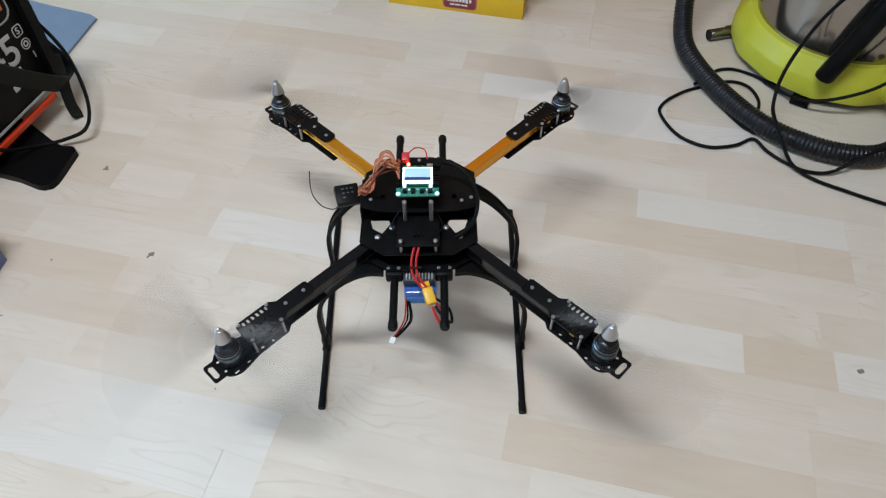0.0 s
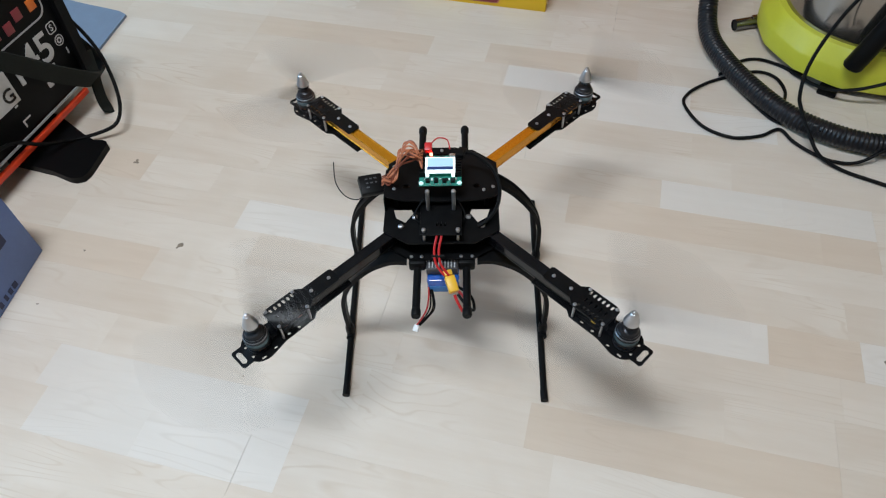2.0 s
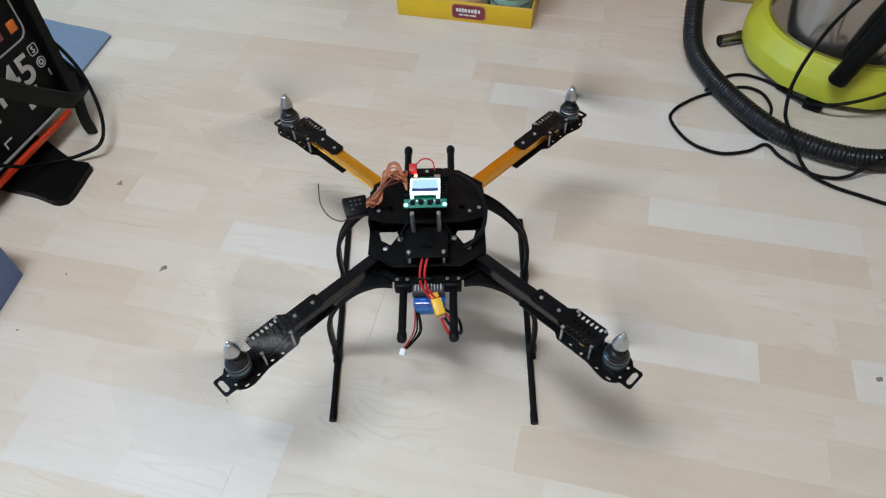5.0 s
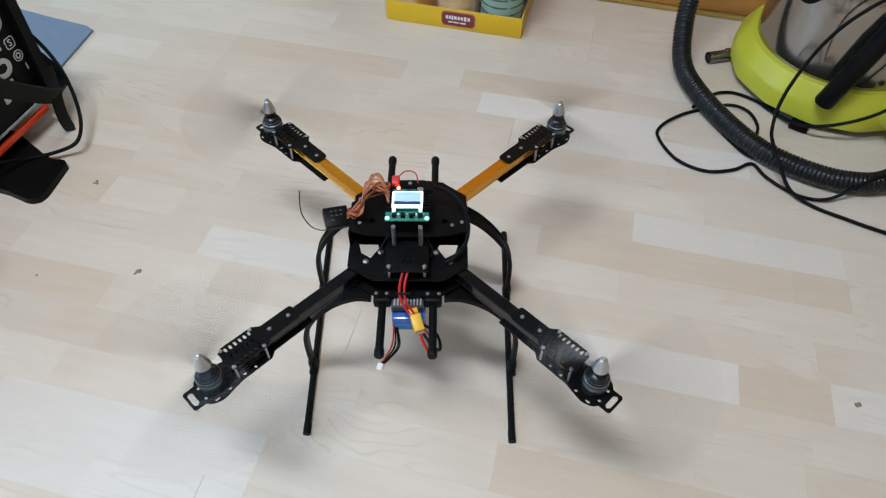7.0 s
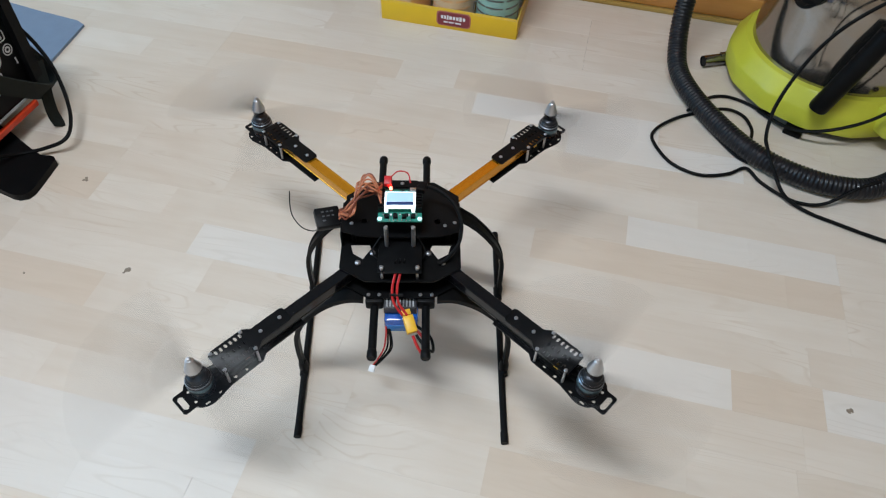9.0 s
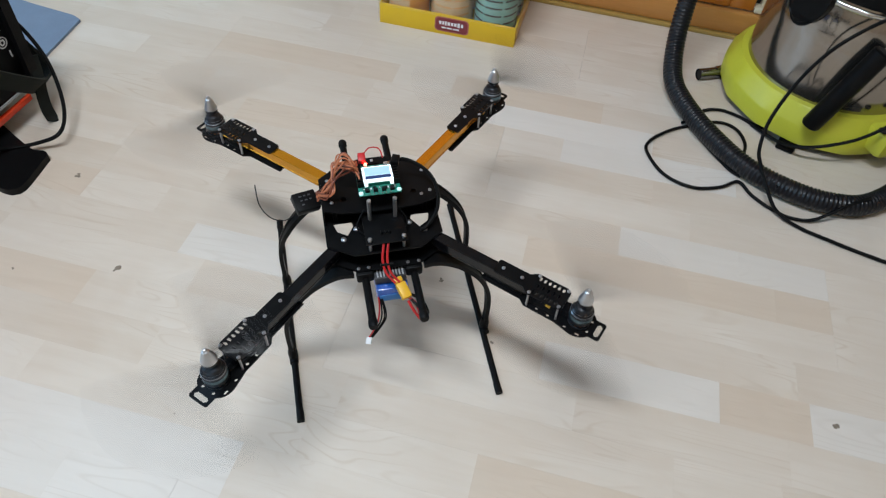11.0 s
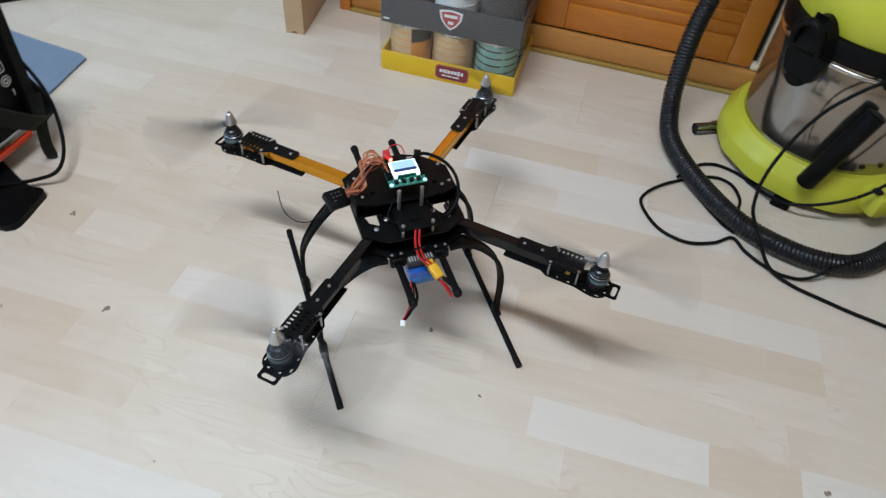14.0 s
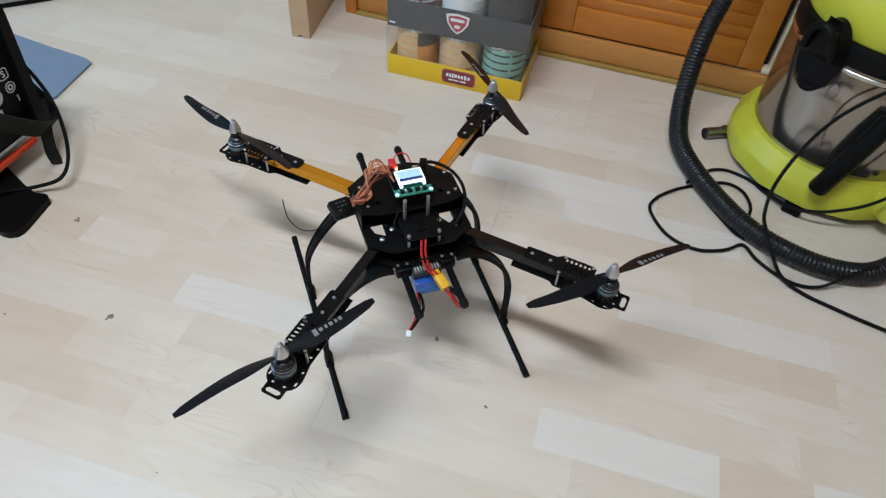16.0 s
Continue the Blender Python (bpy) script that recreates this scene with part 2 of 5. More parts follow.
M_GREYLINE = mat("grey_line", (0.36, 0.37, 0.38), 0.4)
M_STRAP = mat("woven_strap", (0.013, 0.016, 0.014), 0.8, vary=0.3, scale=300, bump=0.5, bump_scale=800, spec=0.2)
M_BLUEBOX = mat("blue_carton", (0.10, 0.17, 0.40), 0.5, vary=0.12, scale=12)
M_BLUEDK = mat("dark_blue_print", (0.012, 0.02, 0.07), 0.5)
M_SHEET = mat("blue_grey_sheet", (0.17, 0.235, 0.33), 0.6, vary=0.08, scale=30)
M_GREYBOX = mat("grey_plastic", (0.36, 0.36, 0.35), 0.5, vary=0.08)
M_KNOT = mat("knot_brown", (0.23, 0.185, 0.14), 0.55, vary=0.3, scale=200)
M_GLASS = clear("window_pane", alpha=0.06)


# ---- mesh helpers ----
def shade(me, angle=40):
    for p in me.polygons:
        p.use_smooth = True
    try:
        me.set_sharp_from_angle(angle=radians(angle))
    except AttributeError:
        pass


def mesh_of(name, bm, material, smooth=True, angle=40):
    me = bpy.data.meshes.new(name)
    bmesh.ops.recalc_face_normals(bm, faces=bm.faces)
    bm.to_mesh(me)
    bm.free()
    for k in (material if isinstance(material, (list, tuple)) else [material]):
        me.materials.append(k)
    if smooth:
        shade(me, angle)
    return me


def part(name, bm, material, parent=None, label="", m=None, angle=40):
    """Link a bmesh as one mesh object under a thing or a part."""
    ob = new(name, mesh_of(name, bm, material, True, angle))
    if parent is not None:
        ob.parent = parent
    if m is not None:
        ob.matrix_local = m
    if label:
        tagged(ob, label)
    return ob


def piece(name, me, parent, m, label=""):
    ob = new(name, me)
    ob.parent = parent
    ob.matrix_local = m
    if label:
        tagged(ob, label)
    return ob


def add_box(bm, sx, sy, sz, m=None, bevel=0.0, mi=0):
    """A box sx * sy * sz centred on m's origin."""
    r = bmesh.ops.create_cube(bm, size=1.0, matrix=(m or Matrix()) @ Matrix.Diagonal((sx, sy, sz, 1)))
    fs = list({f for v in r["verts"] for f in v.link_faces})
    for f in fs:
        f.material_index = mi
    if bevel:
        es = list({e for v in r["verts"] for e in v.link_edges})
        b = bmesh.ops.bevel(bm, geom=es, offset=bevel, segments=2, affect="EDGES", profile=0.5)
        for f in b["faces"]:
            f.material_index = mi
    return bm


def box_bm(sx, sy, sz, m=None, bevel=0.0):
    return add_box(bmesh.new(), sx, sy, sz, m, bevel)


def lathe(bm, profile, segs=24, m=None, mi=0):
    """Turn a profile of (radius, z) about z."""
    m = m or Matrix()
    rings = []
    for r, z in profile:
        if r < 1e-6:
            rings.append([bm.verts.new(m @ Vector((0, 0, z)))])
        else:
            rings.append([bm.verts.new(m @ Vector((r * math.cos(2 * math.pi * k / segs), r * math.sin(2 * math.pi * k / segs), z))) for k in range(segs)])
    for a, b in zip(rings, rings[1:]):
        for k in range(segs):
            k2 = (k + 1) % segs
            vs = [a[k % len(a)], a[k2 % len(a)], b[k2 % len(b)], b[k % len(b)]]
            u = []
            for v in vs:
                if v not in u:
                    u.append(v)
            if len(u) > 2:
                bm.faces.new(u).material_index = mi
    for ring in (rings[0], rings[-1]):
        if len(ring) > 2:
            bm.faces.new(ring).material_index = mi
    return bm


def catmull(pts, n=8):
    pts = [Vector(p) for p in pts]
    out = []
    for i in range(len(pts) - 1):
        p0, p1, p2, p3 = pts[max(i - 1, 0)], pts[i], pts[i + 1], pts[min(i + 2, len(pts) - 1)]
        for k in range(n):
            t = k / n
            out.append(0.5 * (2 * p1 + (p2 - p0) * t + (2 * p0 - 5 * p1 + 4 * p2 - p3) * t * t + (3 * p1 - p0 - 3 * p2 + p3) * t ** 3))
    return out + [pts[-1]]


def sweep(bm, path, radius, segs=8, flat=None, mi=0, cap=True, up=None):
    """A tube along a path; radius a number or a function of the index. flat: (half width, half thickness) for a strip."""
    path = [Vector(p) for p in path]
    rings, nrm = [], None
    for i, p in enumerate(path):
        t = (path[min(i + 1, len(path) - 1)] - path[max(i - 1, 0)]).normalized()
        if nrm is None:
            a = Vector(up) if up else (Vector((0, 0, 1)) if abs(t.z) < 0.9 else Vector((1, 0, 0)))
            nrm = (a - t * a.dot(t)).normalized()
        else:
            nrm = (nrm - t * nrm.dot(t)).normalized()
        s = t.cross(nrm)
        if flat:
            w, h = flat
            ring = [p + s * (w * x) + nrm * (h * y) for x, y in ((-1, -1), (1, -1), (1, 1), (-1, 1))]
        else:
            r = radius(i) if callable(radius) else radius
            ring = [p + (s * math.cos(2 * math.pi * k / segs) + nrm * math.sin(2 * math.pi * k / segs)) * r for k in range(segs)]
        rings.append([bm.verts.new(v) for v in ring])
    c = len(rings[0])
    for a, b in zip(rings, rings[1:]):
        for k in range(c):
            bm.faces.new((a[k], a[(k + 1) % c], b[(k + 1) % c], b[k])).material_index = mi
    if cap:
        bm.faces.new(rings[0]).material_index = mi
        bm.faces.new(rings[-1]).material_index = mi
    return bm


def rod_bm(a, b, r, segs=12):
    a, b = Vector(a), Vector(b)
    n = 4
    return sweep(bmesh.new(), [a.lerp(b, k / n) for k in range(n + 1)], r, segs)


def plate(outline, holes, z0, z1, bm=None, m=None):
    """A flat plate with cut-outs: loops of (x, y)."""
    bm = bm or bmesh.new()
    m = m or Matrix()
    es = []
    for loop in (outline, *holes):
        vs = [bm.verts.new((x, y, z0)) for x, y in loop]
        es += [bm.edges.new((vs[k], vs[(k + 1) % len(vs)])) for k in range(len(vs))]
    r = bmesh.ops.triangle_fill(bm, edges=es, use_beauty=True, use_dissolve=False)
    fs = [g for g in r["geom"] if isinstance(g, bmesh.types.BMFace)]
    ex = bmesh.ops.extrude_face_region(bm, geom=fs)
    vs = [g for g in ex["geom"] if isinstance(g, bmesh.types.BMVert)]
    bmesh.ops.translate(bm, verts=vs, vec=(0, 0, z1 - z0))
    for v in {v for e in es if e.is_valid for v in e.verts} | set(vs):
        v.co = m @ v.co
    return bm


def ring_pts(cx, cy, r, n=12, a0=0.0):
    return [(cx + r * math.cos(a0 + 2 * math.pi * k / n), cy + r * math.sin(a0 + 2 * math.pi * k / n)) for k in range(n)]


def slot_pts(cx, cy, w, h, c=None):
    c = c if c is not None else min(w, h) * 0.3
    w, h = w / 2, h / 2
    return [(cx - w + c, cy - h), (cx + w - c, cy - h), (cx + w, cy - h + c), (cx + w, cy + h - c), (cx + w - c, cy + h), (cx - w + c, cy + h), (cx - w, cy + h - c), (cx - w, cy - h + c)]


def thing(name, m=None, label="", category="", group="", kind=""):
    ob = new(name)
    ob.empty_display_size = 0.05
    if m is not None:
        ob.matrix_world = m
    return tagged(ob, label, category, group, kind)


def text_part(name, body, size, depth, material, parent, m, label=""):
    cu = bpy.data.curves.new(name, "FONT")
    cu.body, cu.size, cu.extrude, cu.align_x, cu.align_y = body, size, depth, "CENTER", "CENTER"
    cu.offset = size * 0.012
    tmp = bpy.data.objects.new("tmp_text", cu)
    scene.collection.objects.link(tmp)
    me = bpy.data.meshes.new_from_object(tmp.evaluated_get(bpy.context.evaluated_depsgraph_get()))
    bpy.data.objects.remove(tmp)
    me.materials.clear()
    me.materials.append(material)
    return piece(name, me, parent, m, label)


# ---- room shell ----
def structure(name, bm, material, label):
    return tagged(part(name, bm, material), label, kind="structure")


A_FLOOR = radians(-13.4)   # run of the floor boards
A_WALL = radians(-15.0)    # run of the cupboard front and the wall behind it
ROW, PLANK_W, V0, PLANK_L = 0.0685, 0.2055, -0.2865, 1.285

floor = structure("floor", box_bm(7.2, 6.0, 0.1, pose(-0.2, 0.0, -0.054)), M_JOINT, "pale maple three-strip laminate floor with fine joints")
structure("ceiling", box_bm(7.2, 6.0, 0.1, pose(-0.2, 0, 2.55)), M_CEIL, "plain white painted ceiling")
# walls out of view, added to fill the shadows with warm bounce light
structure("wall_east", box_bm(0.12, 5.6, 2.6, pose(2.6, 0, 1.25)), M_WALL, "plain unseen wall, tinted warm cream for its bounce light")
structure("wall_south", box_bm(6.0, 0.12, 2.6, pose(-0.3, -2.6, 1.25)), M_WALL, "plain unseen wall, tinted warm cream for its bounce light")
structure("wall_north", box_bm(6.6, 0.12, 2.6, pose(-0.18, 1.749, 1.25, 0, 0, -15)), M_WALL, "plain unseen wall behind the cupboard, tinted warm cream for its bounce light")
_bm = bmesh.new()
for sy, sz, y, z in ((1.5, 2.6, -1.75, 1.25), (2.0, 2.6, 2.4, 1.25), (2.4, 0.85, 0.2, 0.375), (2.4, 0.3, 0.2, 2.4)):
    add_box(_bm, 0.14, sy, sz, pose(-3.2, y, z))
structure("wall_west", _bm, M_WALL_WHITE, "white painted wall with a wide window opening")
window = tagged(thing("window_1", pose(-3.2, 0.2, 1.525)), "wide white-framed window with three panes", kind="structure")
for y in (-1.17, -0.4, 0.4, 1.17):
    part("window_frame", box_bm(0.06, 0.06, 1.44, pose(0, y, 0), 0.004), M_WHITE, window)
for z in (-0.695, 0.695):
    part("window_frame", box_bm(0.06, 2.28, 0.05, pose(0, 0, z), 0.004), M_WHITE, window)
for y in (-0.785, 0, 0.785):
    part("pane", box_bm(0.004, 0.71, 1.34, pose(0, y, 0)), M_GLASS, window).visible_shadow = False

# ---- floor boards: strips printed in threes on each plank ----
def floor_m(u, v, z=0.0):
    c, s = math.cos(A_FLOOR), math.sin(A_FLOOR)
    return Matrix.Translation((u * c - v * s, u * s + v * c, z)) @ Matrix.Rotation(A_FLOOR, 4, "Z")


# where the end joint of a row of planks is known; other rows are staggered
END_U = {-1: -0.21, 0: 0.567, 1: -0.09, 2: -0.62, 3: 0.066, 4: -0.598, 5: 0.19, 6: -0.35}
# strips told apart by their tone: row of strips, from, to, and the finish
TONED = (
    (0, -0.558, -0.15, M_PLANK_PALE), (-1, -0.535, -0.15, M_PLANK_PALE), (5, -0.396, -0.09, M_PLANK_PALE), (8, -0.603, -0.22, M_PLANK_PALE),
    (8, 0.316, 0.70, M_PLANK_PALE), (7, 0.16, 0.577, M_PLANK_WARM), (4, 0.222, 0.485, M_PLANK_PALE), (4, 0.485, 0.615, M_PLANK_WARM),
    (4, 0.615, 1.0, M_PLANK_PALE), (1, 0.16, 0.567, M_PLANK_WARM), (10, -0.46, -0.07, M_PLANK_WARM), (13, -0.067, 0.252, M_PLANK_WARM),
    (13, -0.60, -0.194, M_PLANK_WARM), (12, -0.014, 0.36, M_PLANK_PALE), (11, 0.186, 0.52, M_PLANK_PALE), (6, -1.0, -0.64, M_PLANK_WARM),
    (3, -0.90, -0.50, M_PLANK_WARM),
)
rng = random.Random(11)
strip_meshes = {}


def strip_mesh(length, width, material):
    key = (round(length, 3), round(width, 4), material.name)
    if key not in strip_meshes:
        bm = box_bm(key[0], key[1], 0.008, pose(0, 0, -0.004))
        top = [e for e in bm.edges if all(abs(v.co.z) < 1e-6 for v in e.verts)]
        bmesh.ops.bevel(bm, geom=top, offset=0.0002, segments=1, affect="EDGES")
        strip_meshes[key] = mesh_of("plank", bm, material, smooth=False)
    return strip_meshes[key]


far = bmesh.new()
for k in range(-14, 15):
    end = END_U.get(k, (k * 0.437) % PLANK_L)
    u = end - PLANK_L * 4
    gap = 0.00032 if k in (-1, 1, 3, 5) else 0.00014
    while u < 3.0:
        for s in range(3):
            v = V0 + k * PLANK_W + (s + 0.5) * ROW
            cuts = [0.0]
            first = rng.choice((0.14, 0.22, 0.3, 0.37))
            while first < PLANK_L - 0.08:
                cuts.append(first)
                first += rng.choice((0.30, 0.36, 0.42, 0.47))
            known = sorted({e - u for r, a, b, _ in TONED if r == 3 * k + s for e in (a, b) if 0.05 < e - u < PLANK_L - 0.05})
            cuts = [0.0] + sorted([c for c in cuts[1:] if all(abs(c - e) > 0.17 for e in known)] + known) + [PLANK_L]
            for a, b in zip(cuts, cuts[1:]):
                g0 = gap if a == 0 else 0.00004
                g1 = gap if b == PLANK_L else 0.00004
                wid = ROW - 0.00005
                cu, ln_ = u + (a + g0 + b - g1) / 2, round(b - a - g0 - g1, 3)
                p = floor_m(cu, v).translation
                finish = next((f for r, e0, e1, f in TONED if r == 3 * k + s and e0 - 0.01 < u + a and u + b < e1 + 0.12), M_PLANK)
                if -1.05 < p.x < 1.1 and -0.42 < p.y < 1.12:
                    piece("plank", strip_mesh(ln_, wid, finish), floor, floor_m(cu, v))
                elif -3.0 < p.x < 2.4 and p.y > -2.5 and p.y < 1.5 - 0.268 * p.x:
                    add_box(far, ln_, wid, 0.008, floor_m(cu, v, -0.004))
        u += PLANK_L
tagged(part("plank_field", far, M_PLANK, floor), "pale maple laminate strips further off", kind="stuff")

# knots printed in the boards
def knot(u_x, y, r, seed):
    rr = random.Random(seed)
    bm = bmesh.new()
    for _ in range(5):
        a, d, q = rr.uniform(0, 6.3), r * rr.uniform(0, 0.75), r * rr.uniform(0.25, 0.6)
        lathe(bm, [(q, 0.0), (q * 0.8, 0.0003), (0, 0.0003)], 9, pose(u_x + d * math.cos(a), y + d * math.sin(a), 0.0001 + 0.00006 * _))
    part("knot", bm, M_KNOT, floor, "small dark knot in the board")


for i, (kx, ky, kr) in enumerate(((-0.593, 0.314, 0.0065), (-0.459, 0.107, 0.0075), (0.638, -0.123, 0.006), (0.065, 0.111, 0.005), (0.144, -0.004, 0.004), (0.53, -0.33, 0.005), (-0.62, 0.10, 0.003), (-0.66, -0.01, 0.003), (-0.30, -0.14, 0.002))):
    knot(kx, ky, kr, i)

# ---- cupboard front with louvred door, plinth and jamb ----
def wall_m(u, d=0.0, z=0.0):
    """u along the plinth line from its point beside the cans, d behind it."""
    c, s = math.cos(A_WALL), math.sin(A_WALL)
    return Matrix.Translation((0.383 + u * c - d * s, 0.970 + u * s + d * c, z)) @ Matrix.Rotation(A_WALL, 4, "Z")


cupboard = thing("cupboard", wall_m(0), "orange-stained pine cupboard with a louvred door on a plinth", "cupboard")
def cup(name, sx, sy, sz, u, d, z, material, bevel=0.003, label=""):
    return part(name, box_bm(sx, sy, sz, None, bevel), material, cupboard, label, pose(u, d, z))


cup("plinth", 1.12, 0.022, 0.054, -0.04, 0.011, 0.0355, M_PLINTH, 0.006, "pine plinth with a rounded top edge")
cup("skirting", 1.12, 0.014, 0.009, -0.04, -0.0032, 0.0045, M_BEAD, 0.002, "thin yellow-brown bead along the floor")
cup("carcass", 1.0, 0.42, 1.2, -0.1, 0.25, 0.664, M_OAKDOOR)
cup("door_stile", 0.054, 0.022, 1.1, 0.3720, 0.024, 0.616, M_OAKDOOR, 0.004)
cup("door_stile", 0.075, 0.022, 1.1, -0.0825, 0.024, 0.616, M_OAKDOOR, 0.004)
cup("door_rail", 0.39, 0.020, 0.064, 0.150, 0.024, 0.098, M_OAKDOOR, 0.003)
cup("door_rail", 0.39, 0.020, 0.064, 0.150, 0.024, 1.134, M_OAKDOOR, 0.003)
_slat = mesh_of("slat", box_bm(0.39, 0.009, 0.0315, pose(0, 0, 0, 11), 0.0025), M_OAKDOOR)
for k in range(34):
    piece("slat", _slat, cupboard, pose(0.150, 0.0225, 0.1445 + k * 0.0285))
cup("door_leaf", 0.44, 0.02, 1.1, -0.344, 0.024, 0.616, M_OAKDOOR, 0.004)
cup("foot", 0.03, 0.03, 0.2, -0.615, 0.006, 0.1, M_OAKDOOR, 0.003)
jamb = thing("door_jamb", wall_m(0.445), "cream painted door jamb on a low threshold", "door jamb", kind="structure")
# near-black strip standing in for the shade between stile and post
part("gap_shade", box_bm(0.022, 0.05, 2.0, pose(-0.044, 0.06, 1.065)), M_GAP, jamb)
part("post", box_bm(0.045, 0.05, 1.93, pose(-0.010, 0.040, 1.04), 0.004), M_CREAM, jamb)
part("threshold", box_bm(0.085, 0.055, 0.012, pose(-0.002, 0.035, 0.0705), 0.003), M_CREAM, jamb)

# ---- end panel of a shelf ----
board = thing("shelf_panel", pose(-0.318, 0.984, 0, 0, 0, -8), "upright light beech shelf end panel with notched foot", "shelf panel")
part("panel", plate([(-0.023, 0), (-0.008, 0), (-0.006, 0.006), (0.004, 0.006), (0.006, 0), (0.023, 0), (0.023, 0.55), (-0.023, 0.55)], [], 0, 0.36, m=pose(0, 0, 0, 90) @ Matrix.Diagonal((1, 1, -1, 1))), M_BEECH, board)


# ---- quadcopter ----
quad = thing("quadcopter", pose(0, 0, 0), "black glass-fibre quadcopter with gold rear arms standing on the floor", "drone")
Z_LOW, Z_TOP, Z_DECK = 0.2115, 0.2365, 0.2620

def octo(x0, x1, y0, y1, c0, c1):
    return [(x0 + c0, y0), (x1 - c0, y0), (x1, y0 + c0 * 0.65), (x1, y1 - c1 * 0.8), (x1 - c1, y1), (x0 + c1, y1), (x0, y1 - c1 * 0.8), (x0, y0 + c0 * 0.65)]


_hole_l = [(-0.062, -0.026), (-0.039, -0.026), (-0.036, -0.033), (-0.046, -0.049), (-0.058, -0.041)]
_hole_r = [(-x, y) for x, y in reversed(_hole_l)]
_back_l = [(x, -y + 0.004) for x, y in reversed(_hole_l)]
_back_r = [(-x, -y + 0.004) for x, y in _hole_l]
part("main_plate", plate(octo(-0.0735, 0.0735, -0.083, 0.083, 0.032, 0.032), [_hole_l, _hole_r, _back_l, _back_r, slot_pts(0, -0.052, 0.03, 0.012), ring_pts(-0.03, 0.0, 0.006), ring_pts(0.03, 0.0, 0.006)], Z_TOP - 0.002, Z_TOP), M_FIBRE, quad)
part("lower_plate", plate(octo(-0.070, 0.070, -0.089, 0.089, 0.031, 0.031), [[(-0.066, 0.008), (-0.036, 0.008), (-0.033, -0.012), (-0.040, -0.046), (-0.056, -0.040), (-0.066, -0.030)], [(0.066, -0.030), (0.056, -0.040), (0.040, -0.046), (0.033, -0.012), (0.036, 0.008), (0.066, 0.008)]], Z_LOW - 0.002, Z_LOW), M_FIBRE, quad)
part("upper_deck", plate([(-0.050, -0.034), (-0.02, -0.036), (0.02, -0.036), (0.050, -0.034), (0.072, -0.026), (0.071, 0.022), (0.044, 0.050), (0.018, 0.061), (-0.018, 0.061), (-0.044, 0.050), (-0.071, 0.022), (-0.072, -0.026)], [ring_pts(0.045, -0.01, 0.004), ring_pts(-0.045, -0.01, 0.004), slot_pts(0, 0.046, 0.02, 0.006)], Z_DECK - 0.002, Z_DECK), M_FIBRE, quad)
for sx in (-1, 1):
    part("side_wall", box_bm(0.002, 0.052, 0.024, pose(sx * 0.0722, -0.003, Z_TOP + 0.0118), 0.0006), M_FIBRE, quad)
part("power_board", box_bm(0.052, 0.050, 0.0016, pose(0, -0.0575, Z_TOP + 0.0152), 0.0004), M_FIBRE, quad)
for x in (-0.005, 0, 0.005):
    part("pin_header", box_bm(0.0018, 0.005, 0.004, pose(x, -0.066, Z_TOP + 0.018)), M_BLACKP, quad)

_bolt_small = mesh_of("bolt", lathe(bmesh.new(), [(0.0023, 0), (0.0023, 0.0009), (0.0016, 0.0015), (0.0008, 0.0015), (0.0007, 0.0009), (0, 0.0009)], 10), M_STEEL)
_nut = mesh_of("bolt", lathe(bmesh.new(), [(0.0037, 0), (0.0037, 0.001), (0.0028, 0.0020), (0.0013, 0.0025), (0, 0.0025)], 10), M_STEEL)
for x in (-0.0515, 0.0515):
    piece("bolt", _nut, quad, pose(x, -0.055, Z_TOP))
for x in (-0.034, 0.034):
    piece("bolt", _nut, quad, pose(x, -0.040, Z_TOP))
for x in (-0.0385, -0.0255, 0.0245, 0.0385):
    piece("bolt", _bolt_small, quad, pose(x, -0.0845, Z_LOW))
for x, y in ((0.062, 0.026), (-0.062, 0.026), (0.066, -0.012), (0.054, -0.017), (-0.060, -0.014), (0.0, 0.055)):
    piece("bolt", _bolt_small, quad, pose(x, y, Z_DECK))

_so = lathe(bmesh.new(), [(0.0026, 0), (0.0026, 0.030), (0.0011, 0.030), (0.0011, 0.032), (0, 0.032)], 6)
_so_mesh = mesh_of("standoff", _so, M_STEEL)
for x in (-0.016, 0.016):
    piece("standoff", _so_mesh, quad, pose(x, -0.0415, 0.2535))
    piece("standoff", mesh_of("standoff", lathe(bmesh.new(), [(0.0024, 0), (0.0024, 0.022), (0.0, 0.022)], 6), M_NYLON), quad, pose(x, 0.02, Z_DECK))
for x in (-0.021, 0.021):
    piece("standoff", mesh_of("standoff", lathe(bmesh.new(), [(0.0022, 0), (0.0022, 0.017), (0.001, 0.017), (0.001, 0.0195), (0, 0.0195)], 6), M_STEEL), quad, pose(x, -0.0775, Z_TOP))
_cap = mesh_of("nut_cap", lathe(bmesh.new(), [(0.0028, 0), (0.0030, 0.001), (0.0022, 0.0026), (0, 0.0032)], 10), M_STEEL)
for x, y, z in ((-0.016, -0.0415, 0.2850), (0.016, -0.0415, 0.2850), (-0.021, -0.0775, 0.2555), (0.021, -0.0775, 0.2555)):
    piece("nut_cap", _cap, quad, pose(x, y, z))
for sx in (-1, 1):
    for y in (-0.02, 0.02):
        part("spacer", rod_bm((sx * 0.058, y, Z_TOP), (sx * 0.058, y, Z_DECK - 0.002), 0.003, 8), M_NYLON, quad)
    part("spacer", rod_bm((sx * 0.030, 0.048, Z_TOP), (sx * 0.030, 0.048, Z_DECK - 0.002), 0.003, 8), M_NYLON, quad)

